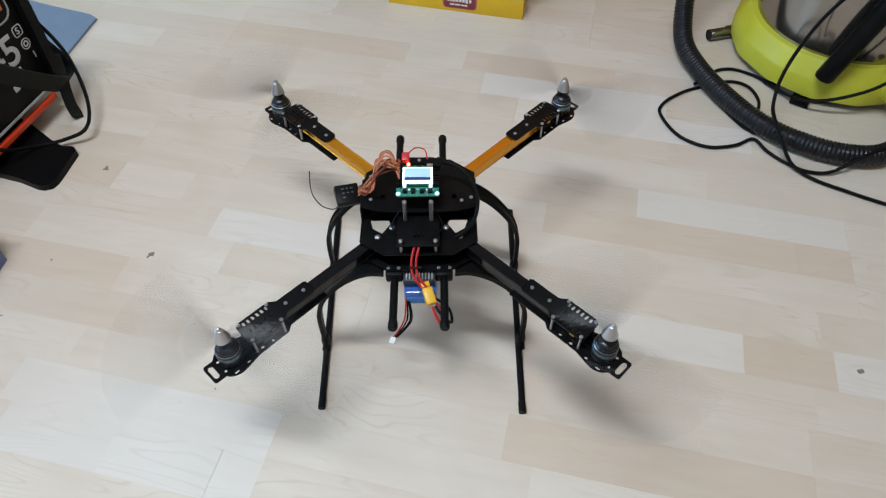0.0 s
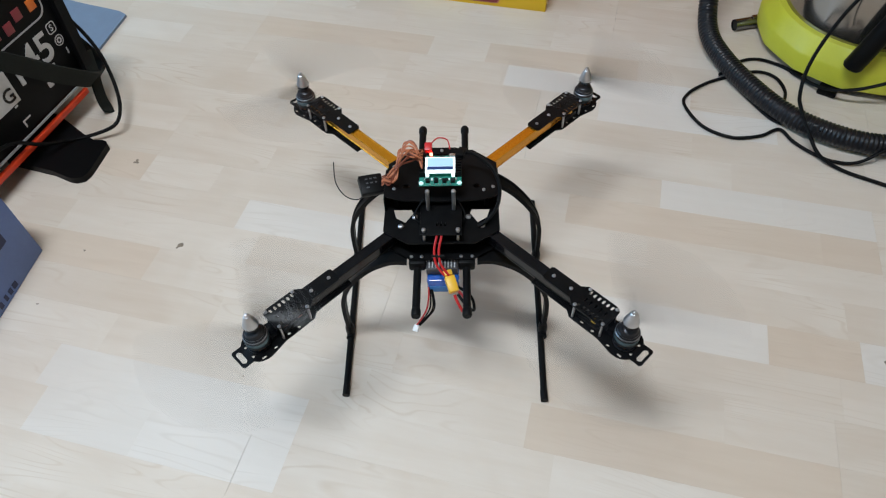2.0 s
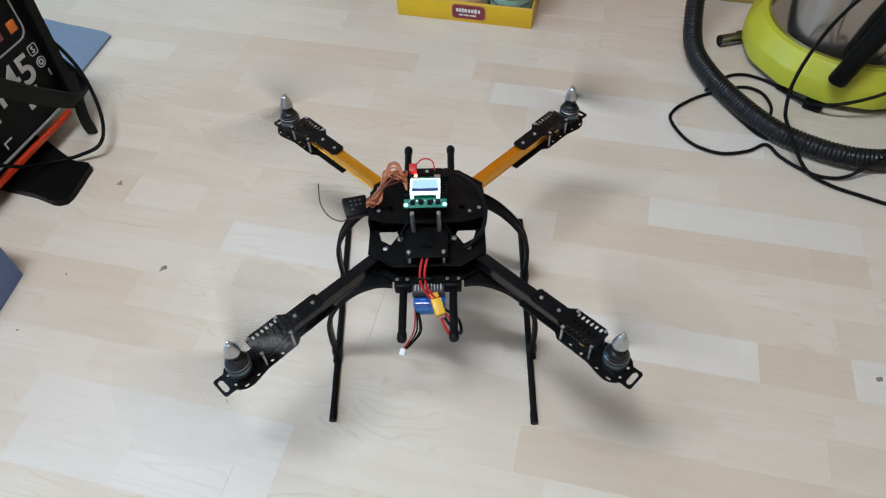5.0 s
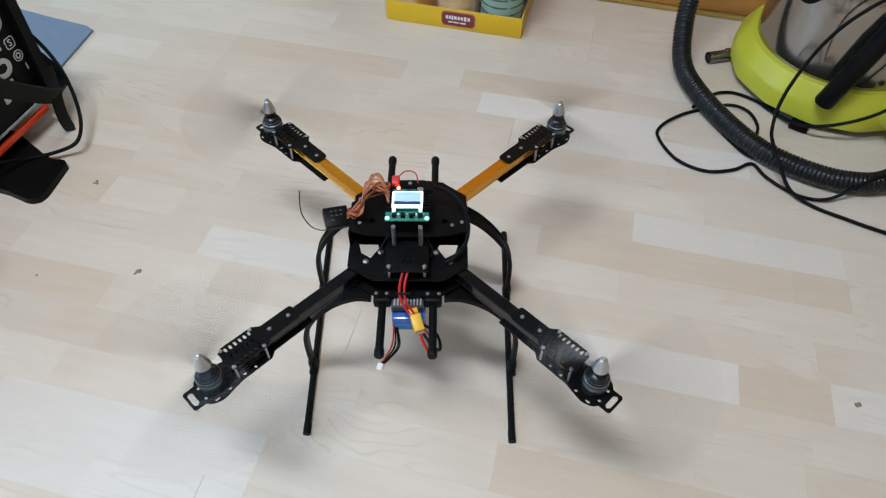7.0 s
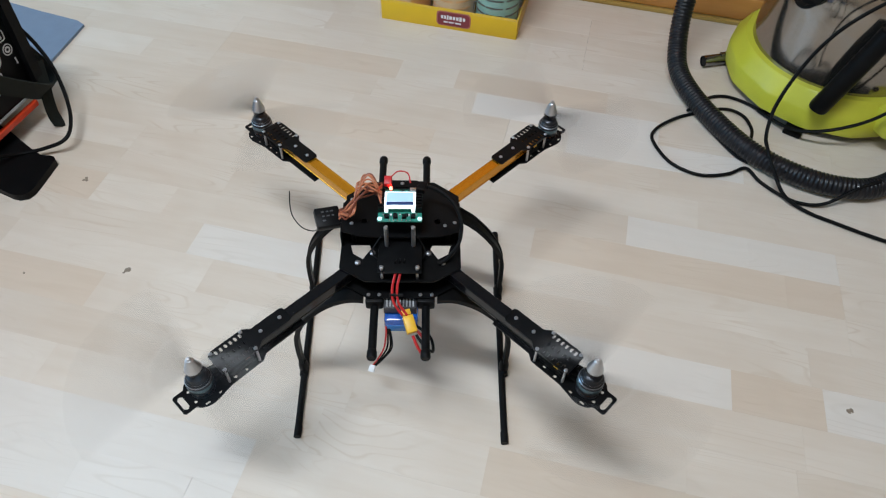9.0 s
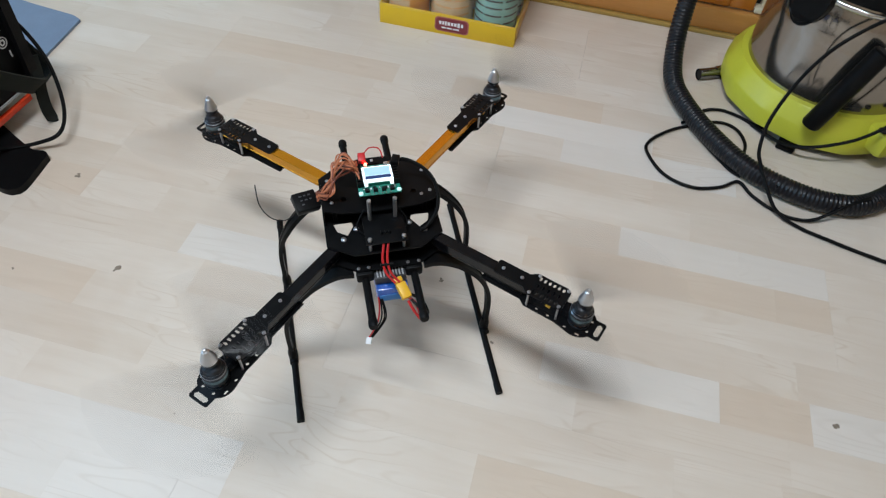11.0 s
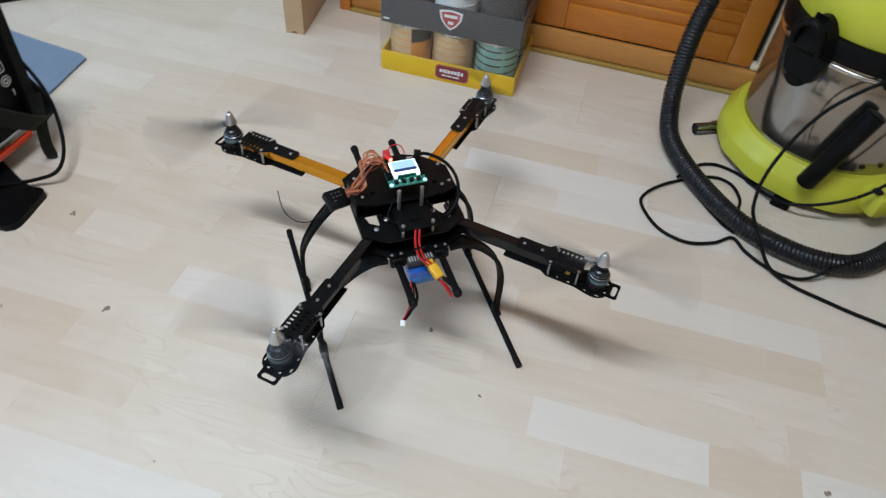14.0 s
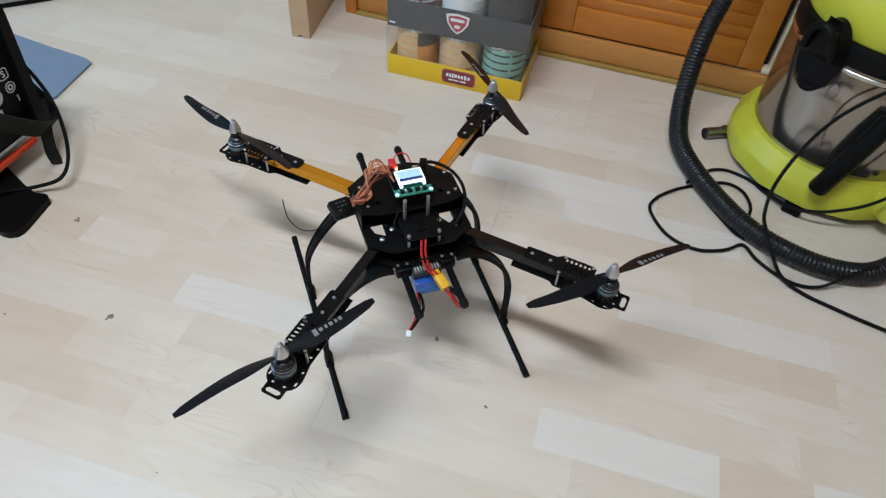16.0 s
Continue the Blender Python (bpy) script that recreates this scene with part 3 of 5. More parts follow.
# arms: local x points out from the hub
def arm_slots(x0, n, w, pitch, y, h):
    return [slot_pts(x0 + k * pitch, y, w, h) for k in range(n)]


def tube_bm(x0, x1, w, h, z_top):
    """A square profile along x whose faces are slightly sunk between rounded edges."""
    q = []
    for cx, cz in ((1, 1), (-1, 1), (-1, -1), (1, -1)):
        corner = [(0.93, 0.66), (1.0, 0.72), (1.0, 0.93), (0.93, 1.0), (0.72, 1.0), (0.66, 0.93)]
        corner = corner if cx * cz > 0 else corner[::-1]
        q += [(cx * a * w / 2, cz * b * h / 2) for a, b in corner]
    bm = bmesh.new()
    ends = [[bm.verts.new((x, y, z_top - h / 2 + z)) for y, z in q] for x in (x0, x1)]
    for k in range(len(q)):
        bm.faces.new((ends[0][k], ends[0][(k + 1) % len(q)], ends[1][(k + 1) % len(q)], ends[1][k]))
    bm.faces.new(ends[0])
    bm.faces.new(ends[1])
    return bm


_tube_f = mesh_of("tube", tube_bm(0.081, 0.276, 0.0142, 0.0178, Z_TOP - 0.002), M_ALU_BLACK)
_tube_r = mesh_of("tube", tube_bm(0.081, 0.276, 0.0142, 0.0178, Z_TOP - 0.002), M_ALU_GOLD)
_up_out = [(0.180, -0.0085), (0.183, -0.0105), (0.222, -0.0105), (0.230, -0.0170), (0.270, -0.0170), (0.276, -0.013), (0.276, 0.013), (0.270, 0.0170), (0.230, 0.0170), (0.222, 0.0105), (0.183, 0.0105), (0.180, 0.0085)]
_up_holes = arm_slots(0.236, 6, 0.0032, 0.0062, 0.0115, 0.0065) + arm_slots(0.236, 6, 0.0032, 0.0062, -0.0115, 0.0065) + arm_slots(0.238, 5, 0.0026, 0.007, 0.0, 0.006)
_up_mesh = mesh_of("upper_clamp", plate(_up_out, _up_holes, Z_TOP - 0.002, Z_TOP), M_FIBRE)
_lo_out = [(0.166, -0.0105), (0.222, -0.0110), (0.230, -0.0170), (0.272, -0.0175)] + [(0.297 + 0.0225 * math.cos(a), 0.0225 * math.sin(a)) for a in [radians(d) for d in range(-105, -40, 13)]] + [(0.3145, -0.0132), (0.3265, -0.0132), (0.3285, -0.011), (0.3285, 0.011), (0.3265, 0.0132), (0.3145, 0.0132)] + [(0.297 + 0.0225 * math.cos(a), 0.0225 * math.sin(a)) for a in [radians(d) for d in range(53, 108, 13)]] + [(0.272, 0.0175), (0.230, 0.0170), (0.222, 0.0110), (0.166, 0.0105)]
_lo_holes = [slot_pts(0.3222, 0, 0.0065, 0.0195, 0.0025), slot_pts(0.303, 0.0180, 0.006, 0.003), slot_pts(0.303, -0.0180, 0.006, 0.003), slot_pts(0.264, 0.0125, 0.004, 0.004), slot_pts(0.262, -0.0135, 0.004, 0.004), slot_pts(0.250, 0.0135, 0.003, 0.004), slot_pts(0.246, -0.0125, 0.004, 0.003), slot_pts(0.286, 0.0165, 0.004, 0.003), slot_pts(0.286, -0.0165, 0.004, 0.003), slot_pts(0.3115, 0.008, 0.003, 0.004), slot_pts(0.3115, -0.008, 0.003, 0.004)]
_lo_mesh = mesh_of("lower_clamp", plate(_lo_out, _lo_holes, Z_LOW - 0.002, Z_LOW), M_FIBRE)
_sp_mesh = mesh_of("spacer", lathe(bmesh.new(), [(0.0016, Z_LOW), (0.0016, Z_TOP - 0.002)], 6), M_STEEL)
_prop_z = 0.2540
PROPS = []


def blade_bm(way):
    """Two twisted, swept blades with a round hub; way is 1 or -1 for the hand of the twist."""
    bm = bmesh.new()
    R = 0.127
    for s in (0, 180):
        rot = Matrix.Rotation(radians(s), 4, "Z")
        secs = []
        for k in range(13):
            q = k / 12
            r = 0.007 + (R - 0.007) * q
            chord = 0.010 + 0.0112 * math.sin(min(1, q * 2.8) * 1.57) - 0.0160 * max(0, q - 0.3) ** 1.1
            if k == 12:
                chord = 0.0065
            tw = radians(30 - 24 * q ** 0.6)
            sw = -0.004 * math.sin(q * 3.0)
            th = 0.0024 - 0.0016 * q
            ring = []
            for cx, cz in ((-0.5, 0), (-0.15, 0.5), (0.25, 0.35), (0.5, 0), (0.2, -0.3), (-0.2, -0.3)):
                y, z = chord * cx, th * cz
                ring.append(bm.verts.new(rot @ Vector((r, way * (sw + y * math.cos(tw)), y * math.sin(tw) + z))))
            secs.append(ring)
        for a, b in zip(secs, secs[1:]):
            for k in range(6):
                bm.faces.new((a[k], a[(k + 1) % 6], b[(k + 1) % 6], b[k]))
        bm.faces.new(secs[0])
        bm.faces.new(secs[-1])
    lathe(bm, [(0.0085, -0.004), (0.0085, 0.003), (0.0, 0.003)], 16)
    return bm


_blade_mesh = {way: mesh_of("propeller", blade_bm(way), M_PROP) for way in (1, -1)}
_spin_mesh = mesh_of("spinner", lathe(bmesh.new(), [(0.0086, 0.0), (0.0092, 0.0006), (0.0090, 0.0022), (0.0080, 0.0050), (0.0062, 0.0110), (0.0045, 0.0160), (0.0038, 0.0172), (0.0027, 0.0177), (0.0026, 0.0198), (0.0018, 0.0214), (0.0, 0.0220)], 20), M_SPINNER)
_bars = {way: [mesh_of("print_bar", box_bm(w * 0.8, 0.0046 if k else 0.0085, 0.0003, pose(x, 0, 0.0019 - 0.00002 * k, way * (15 - k * 0.7), 0, 0)), M_BLADEPRINT) for k, (x, w) in enumerate(((0.045, 0.007), (0.0525, 0.006), (0.0595, 0.004), (0.066, 0.006), (0.073, 0.004), (0.079, 0.005)))] for way in (1, -1)}
_bell = mesh_of("bell", lathe(bmesh.new(), [(0.0136, 0.0075), (0.0143, 0.0085), (0.0143, 0.0225), (0.0134, 0.0238), (0.0122, 0.0250), (0.0122, 0.0268), (0.0104, 0.0284), (0.0100, 0.0310), (0.0085, 0.0322), (0.004, 0.0335), (0.003, 0.040), (0, 0.040)], 24), M_MOTOR)
_rings = [mesh_of("bell_ring", lathe(bmesh.new(), [(r - 0.0008, z), (r, z + 0.0002), (r + 0.0002, z + 0.0008), (r - 0.0006, z + 0.0015)], 24), mat("machined_ring", (0.34, 0.36, 0.40), 0.3, metal=0.9)) for r, z in ((0.0141, 0.0222), (0.0121, 0.0258))]
_stator = mesh_of("stator", lathe(bmesh.new(), [(0.0128, 0.0), (0.0135, 0.001), (0.0135, 0.004), (0.0112, 0.0046), (0.0112, 0.009)], 24), M_MOTOR)
_band = mesh_of("band", lathe(bmesh.new(), [(0.01442, 0.0135), (0.01455, 0.014), (0.01455, 0.0185), (0.01442, 0.019)], 24), mat("blue_grey_band", (0.10, 0.17, 0.20), 0.3, metal=0.4))

for name, ang, tube, lab in (("front_left", 225, _tube_f, "black anodised square arm"), ("front_right", 315, _tube_f, "black anodised square arm"), ("rear_right", 45, _tube_r, "gold anodised square arm"), ("rear_left", 135, _tube_r, "gold anodised square arm")):
    m = pose(0, 0, 0, 0, 0, ang)
    arm = piece("arm", tube, quad, m, lab)
    piece("upper_clamp", _up_mesh, arm, Matrix())
    piece("lower_clamp", _lo_mesh, arm, Matrix())
    part("shim", box_bm(0.05, 0.012, 0.0054, pose(0.196, 0, Z_LOW + 0.0026), 0.0006), M_NYLON, arm)
    for x in (0.190, 0.216):
        piece("bolt", _bolt_small, arm, pose(x, 0, Z_TOP))
    for x, y in ((0.233, 0.0145), (0.233, -0.0145), (0.272, 0.0135), (0.272, -0.0135)):
        piece("spacer", _sp_mesh, arm, pose(x, y, 0))
        piece("bolt", _bolt_small, arm, pose(x, y, Z_TOP))
    part("speed_controller", box_bm(0.034, 0.022, 0.007, pose(0.252, 0, Z_LOW + 0.004), 0.001), M_RX, arm)
    for x, y, mm in ((0.243, 0.006, M_WIRE_BR), (0.252, 0.007, M_RX), (0.262, 0.005, M_WIRE_BR), (0.246, -0.006, M_RX), (0.258, -0.007, M_XT)):
        part("component", box_bm(0.006, 0.005, 0.003, pose(x, y, Z_LOW + 0.009), 0.0004), mm, arm)
    motor = piece("motor", _stator, quad, m @ pose(0.297, 0, Z_LOW))
    piece("bell", _bell, motor, Matrix())
    for me in _rings:
        piece("bell_ring", me, motor, Matrix(), "bright machined ring")
    piece("band", _band, motor, Matrix(), "blue-grey band round the bell")
    for k in range(12):
        part("winding", box_bm(0.0035, 0.003, 0.006, pose(0, 0, 0, 0, 0, k * 30) @ pose(0.0105, 0, 0.0062), 0.0005), M_COPPER, motor)
    for k in range(3):
        dy = (k - 1) * 0.004
        part("motor_wire", sweep(bmesh.new(), catmull([(-0.010, dy, 0.003), (-0.020, dy * 1.6, 0.006), (-0.034, dy * 1.2, 0.005)], 4), 0.0011, 6), M_RUBBER, motor)
    way = 1 if name in ("front_left", "rear_right") else -1
    prop = piece("propeller", _blade_mesh[way], quad, m @ pose(0.297, 0, _prop_z))
    piece("spinner", _spin_mesh, prop, Matrix(), "polished silver cone spinner")
    for me in _bars[way]:
        piece("print_bar", me, prop, Matrix())
    PROPS.append((name, prop, (m @ Vector((0.297, 0, _prop_z)))))

# rail tubes under the plates
for sx in (-1, 1):
    rail = part("rail_tube", rod_bm((sx * 0.0312, -0.160, 0.196), (sx * 0.0312, 0.160, 0.204), 0.0050, 14), M_NYLON, quad)
    for y, z in ((-0.1585, 0.196), (0.1585, 0.204)):
        part("end_cap", sweep(bmesh.new(), [(sx * 0.0312, y - 0.006, z), (sx * 0.0312, y - 0.004, z), (sx * 0.0312, y + 0.004, z), (sx * 0.0312, y + 0.006, z)], lambda i: 0.0050 if i in (0, 3) else 0.0060, 14), M_RUBBER, rail)
    for y in (-0.088, -0.03, 0.03, 0.088):
        part("rail_clamp", box_bm(0.022, 0.012, 0.016, pose(sx * 0.0312, y, 0.2015), 0.003), M_NYLON, quad)

# landing gear: curved channel-section legs down to two skids
def leg_bm(path):
    """A strap with raised edges along a path, broad at the plate and narrow at the foot."""
    bm, rings, nrm = bmesh.new(), [], Vector((0, 0, 1))
    path = catmull(path, 7)
    for i, p in enumerate(path):
        q = i / (len(path) - 1)
        t = (path[min(i + 1, len(path) - 1)] - path[max(i - 1, 0)]).normalized()
        nrm = (nrm - t * nrm.dot(t)).normalized()
        w, h = t.cross(nrm), 0.0036 - 0.0008 * q
        b = 0.0125 - 0.0074 * min(1.0, q * 1.15)
        rings.append([bm.verts.new(p + w * (b * x) + nrm * (h * y)) for x, y in ((-1, -1), (1, -1), (1, 1), (0.72, 1), (0.62, 0.35), (-0.62, 0.35), (-0.72, 1), (-1, 1))])
    for a, b in zip(rings, rings[1:]):
        for k in range(8):
            bm.faces.new((a[k], a[(k + 1) % 8], b[(k + 1) % 8], b[k]))
    bm.faces.new(rings[0])
    bm.faces.new(rings[-1])
    return bm


for sx in (-1, 1):
    for sy, yj, y1 in ((-1, -0.070, -0.078), (1, 0.066, 0.060)):
        leg = part("leg", leg_bm([(sx * 0.045, y1, 0.205), (sx * 0.068, y1, 0.203), (sx * 0.098, y1 * 0.98, 0.182), (sx * 0.126, y1 * 0.96, 0.146), (sx * 0.142, yj, 0.100), (sx * 0.1455, yj, 0.058), (sx * 0.1445, yj, 0.022)]), M_NYLON, quad)
        part("joint", sweep(bmesh.new(), [(sx * 0.1448, yj, 0.030), (sx * 0.1448, yj, 0.022), (sx * 0.1448, yj, 0.008), (sx * 0.1448, yj, 0.001)], lambda i: 0.0070 if i in (1, 2) else 0.005, 10), M_NYLON, leg)
        part("skid_clamp", rod_bm((sx * 0.1448, yj - 0.011, 0.0062), (sx * 0.1448, yj + 0.011, 0.0062), 0.0062, 12), M_NYLON, leg)
for sx, x0, y0, x1, y1 in ((-1, -0.1425, -0.1744, -0.150, 0.2049), (1, 0.1393, -0.184, 0.148, 0.1930)):
    skid = part("skid", rod_bm((x0, y0, 0.0052), (x1, y1, 0.0052), 0.0048, 12), M_NYLON, quad)
    for p, q in (((x0, y0), 1), ((x1, y1), -1)):
        part("skid_sleeve", rod_bm((p[0], p[1], 0.0054), (p[0], p[1] + q * 0.016, 0.0054), 0.0053, 12), M_RUBBER, skid)

# battery slung under the lower plate
batt = part("battery", box_bm(0.042, 0.116, 0.026, pose(0.001, -0.050, 0.1785), 0.005), M_BATT, quad, "shiny blue foil battery pack")
part("label_panel", box_bm(0.032, 0.0012, 0.012, pose(0, -0.1082, 0.1745), 0.0003), mat("blue_label", (0.01, 0.16, 0.5), 0.4), batt)
tray = part("balance_board", box_bm(0.040, 0.026, 0.012, pose(0, -0.086, 0.1985), 0.001), M_BATLBL, quad)
for k in range(9):
    part("rib", box_bm(0.0018, 0.018, 0.0012, pose(-0.016 + k * 0.004, -0.088, 0.2049)), M_GREYLINE, tray)
part("strap", box_bm(0.044, 0.02, 0.028, pose(0, -0.02, 0.180), 0.004), M_STRAP, quad)

# power leads and connector
for k, dx in enumerate((-0.0025, 0.0032)):
    part("power_lead", sweep(bmesh.new(), catmull([(0.002 + dx, -0.062, 0.245), (-0.002 + dx, -0.080, 0.249), (-0.006 + dx, -0.094, 0.236), (-0.004 + dx, -0.104, 0.222), (0.006 + dx, -0.113, 0.210)], 6), 0.0016, 8), M_WIRE_R, quad)
part("wire_tie", sweep(bmesh.new(), [(-0.012, -0.098, 0.231), (0.004, -0.098, 0.230)], 0.0022, 8), M_RUBBER, quad)
xt = part("power_connector", box_bm(0.0128, 0.0215, 0.009, pose(0.0125, -0.1215, 0.2030, 20, 0, 18), 0.0015), M_XT, quad, "yellow power connector")
part("collar", box_bm(0.0108, 0.007, 0.0075, pose(0.0075, -0.1085, 0.2085, 20, 0, 18), 0.001), M_XT, xt)
part("battery_lead", sweep(bmesh.new(), catmull([(0.016, -0.134, 0.198), (0.022, -0.144, 0.188), (0.030, -0.146, 0.172), (0.028, -0.120, 0.170), (0.012, -0.104, 0.176)], 6), 0.0019, 8), M_WIRE_R, quad)
part("battery_lead", sweep(bmesh.new(), catmull([(0.020, -0.133, 0.198), (0.030, -0.145, 0.192), (0.040, -0.142, 0.176), (0.036, -0.118, 0.172), (0.014, -0.104, 0.179)], 6), 0.0019, 8), M_RUBBER, quad)
plug = part("balance_plug", box_bm(0.0075, 0.009, 0.006, pose(-0.0365, -0.133, 0.119, 30, 0, -20), 0.0008), M_WHITE, quad, "white balance plug on thin leads")
for k, (dx, mm) in enumerate(((-0.002, M_WIRE_R), (0.0005, M_RUBBER), (0.003, M_RUBBER), (0.0045, M_RUBBER))):
    part("balance_lead", sweep(bmesh.new(), catmull([(-0.017 + dx * 0.4, -0.104, 0.178), (-0.016 + dx, -0.114, 0.166), (-0.018 + dx * 1.5, -0.121, 0.148), (-0.027 + dx, -0.127, 0.132), (-0.035 + dx * 0.7, -0.130, 0.121)], 6), 0.0011, 6), mm, plug)

# flight controller with lit display
fc = part("flight_controller", box_bm(0.0520, 0.0520, 0.0016, pose(0, -0.008, 0.2878), 0.0003), M_PCB, quad, "green flight controller board with lit display")
part("display_frame", box_bm(0.0368, 0.0245, 0.0046, pose(0, -0.0082, 0.2975), 0.0006), M_LCDGLOW, fc, "white glowing display edge")
part("display_carrier", box_bm(0.034, 0.021, 0.0066, pose(0, -0.0082, 0.2920), 0.0005), M_PCB, fc)
part("display", box_bm(0.0315, 0.0142, 0.0012, pose(0, -0.0055, 0.3002), 0.0003), M_LCD, fc, "pale blue lit display")
for x in (-0.0158, 0.0158):
    part("display_post", box_bm(0.0042, 0.0060, 0.0040, pose(x, -0.0225, 0.2960), 0.0005), M_LCDGLOW, fc)
part("display_bar", box_bm(0.0318, 0.0044, 0.0016, pose(0, -0.0160, 0.3002), 0.0002), M_LCDBAR, fc)
for k in range(4):
    part("button", box_bm(0.0055, 0.0055, 0.0035, pose(-0.0155 + k * 0.0103, -0.0275, 0.2904), 0.0006), M_BLACKP, fc)
for x in (-0.0235, 0.0235):
    part("mounting_screw", lathe(bmesh.new(), [(0.0030, 0), (0.0028, 0.0014), (0.0018, 0.0022), (0, 0.0022)], 12), M_SCREW_GLOW, fc, "", pose(x, -0.0305, 0.2886))
for sx in (-1, 1):
    for k in range(8):
        part("pin_row", box_bm(0.0075, 0.0022, 0.0085, pose(sx * 0.0222, -0.019 + k * 0.0046, 0.2925)), M_BLACKP, fc)
for x, y, s in ((0.012, 0.0125, 0.006), (0.002, 0.0135, 0.005), (0.019, 0.0135, 0.004), (-0.006, -0.0235, 0.004), (0.008, -0.0245, 0.004)):
    part("chip", box_bm(s, s, 0.0018, pose(x, y, 0.2894), 0.0002), M_BLACKP, fc)
part("micro_connector", box_bm(0.009, 0.006, 0.004, pose(0.0155, 0.0150, 0.2905), 0.0005), M_TIN, fc, "small tin-plated connector")
for k in range(6):
    part("solder_pad", box_bm(0.0016, 0.0016, 0.0006, pose(-0.0125 + k * 0.005, -0.0325, 0.2890)), M_TIN, fc)
for k, x in enumerate((-0.0195, -0.0105, 0.0, 0.0105, 0.0195)):
    part("capacitor", box_bm(0.0022, 0.0030, 0.0016, pose(x, -0.0235 - 0.001 * (k % 2), 0.2894), 0.0003), M_WHITE if k % 2 else M_TIN, fc)
part("indicator", lathe(bmesh.new(), [(0.0020, 0), (0.0020, 0.0025), (0, 0.0040)], 10), M_LED, fc, "lit red indicator", pose(-0.0120, 0.0152, 0.2925))
buz = part("buzzer_plug", box_bm(0.0095, 0.012, 0.008, pose(-0.0155, 0.0235, 0.2975, 15), 0.0012), M_WIRE_R, quad, "red plug lit by the indicator")
part("red_lead", sweep(bmesh.new(), catmull([(-0.0135, 0.028, 0.298), (-0.004, 0.037, 0.301), (0.008, 0.036, 0.299), (0.0115, 0.026, 0.292)], 6), 0.0009, 6), M_WIRE_R, buz)

# servo leads from the board to the receiver
rx = part("receiver", box_bm(0.031, 0.027, 0.012, pose(-0.0925, 0.007, 0.2475, 19, 8, 20), 0.0015), M_RX, quad, "small black radio receiver")
for k in range(7):
    part("print_bar", box_bm(0.0036 - 0.0008 * (k % 2), 0.0018, 0.0004, pose(-0.0925, 0.007, 0.2475, 19, 8, 20) @ pose(-0.006 + 0.006 * (k % 3), 0.007 - 0.006 * (k // 3), 0.0061)), M_CARD_G, rx)
wr = random.Random(5)
for k in range(14):
    a = wr.uniform(-1, 1)
    b = wr.uniform(-1, 1)
    part("servo_lead", sweep(bmesh.new(), catmull([(-0.0225, -0.012 + k * 0.0026, 0.296), (-0.033 + a * 0.003, 0.008 + b * 0.012, 0.303 + 0.007 * a), (-0.048 + b * 0.007, 0.012 + a * 0.018, 0.299 + 0.010 * b), (-0.060 + a * 0.006, -0.002 + b * 0.017, 0.275 + 0.008 * a), (-0.0775, 0.002 + k * 0.0011, 0.252 + (k % 3) * 0.002)], 7), 0.0011, 6), (M_WIRE_O, M_WIRE_BR, M_WIRE_O, M_WIRE_BR, M_WIRE_O)[k % 5], rx)
part("antenna_wire", sweep(bmesh.new(), catmull([(-0.104, 0.012, 0.240), (-0.112, 0.036, 0.198), (-0.128, 0.062, 0.160), (-0.147, 0.073, 0.157), (-0.161, 0.090, 0.168), (-0.1635, 0.112, 0.188)], 8), 0.0008, 6), M_RUBBER, rx)
part("black_sleeve", sweep(bmesh.new(), catmull([(0.024, 0.012, 0.296), (0.036, 0.016, 0.295), (0.052, 0.009, 0.291), (0.066, -0.004, 0.284), (0.0735, -0.022, 0.272), (0.070, -0.041, 0.256), (0.056, -0.054, 0.243), (0.046, -0.058, 0.239)], 8), 0.0024, 8), M_RUBBER, quad, "braided black cable sleeve")
part("sensor_plug", box_bm(0.010, 0.014, 0.008, pose(0.026, 0.014, 0.2965, 0, 0, -20), 0.001), M_BLACKP, quad)
for x, z in ((0.02, 0), (-0.022, 0)):
    part("signal_lead", sweep(bmesh.new(), catmull([(x, -0.034, 0.264), (x * 1.5, -0.046, 0.250), (x * 1.2, -0.056, 0.245), (x * 0.5, -0.060, 0.247)], 6), 0.0011, 6), M_RUBBER, quad)


# ---- carton of tins ----
def rounded_rect(w, h, r=0.25, n=4):
    r *= min(w, h)
    out = []
    for cx, cy, a0 in ((w / 2 - r, -h / 2 + r, -90), (w / 2 - r, h / 2 - r, 0), (-w / 2 + r, h / 2 - r, 90), (-w / 2 + r, -h / 2 + r, 180)):
        out += [(cx + r * math.cos(radians(a0 + 90 * k / n)), cy + r * math.sin(radians(a0 + 90 * k / n))) for k in range(n + 1)]
    return out


BOX_A = math.degrees(math.atan2(-0.078, 0.309))
BOX_W, BOX_D = 0.319, 0.205


def tray_carton(name, z, height, material, label):
    """An open card tray: local x along its front, y into the depth, z up."""
    t = thing(name, pose(-0.091, 0.862, z, 0, 0, BOX_A), label, "carton")
    th = 0.003
    part("front_wall", box_bm(BOX_W, th, height, pose(BOX_W / 2, th / 2, height / 2), 0.0008), material, t)
    part("rear_wall", box_bm(BOX_W, th, height, pose(BOX_W / 2, BOX_D - th / 2, height / 2), 0.0008), material, t)
    for x in (th / 2, BOX_W - th / 2):
        part("side_wall", box_bm(th, BOX_D - 2 * th, height, pose(x, BOX_D / 2, height / 2), 0.0008), material, t)
    part("tray_floor", box_bm(BOX_W - 2 * th, BOX_D - 2 * th, th, pose(BOX_W / 2, BOX_D / 2, th / 2)), material, t)
    return t


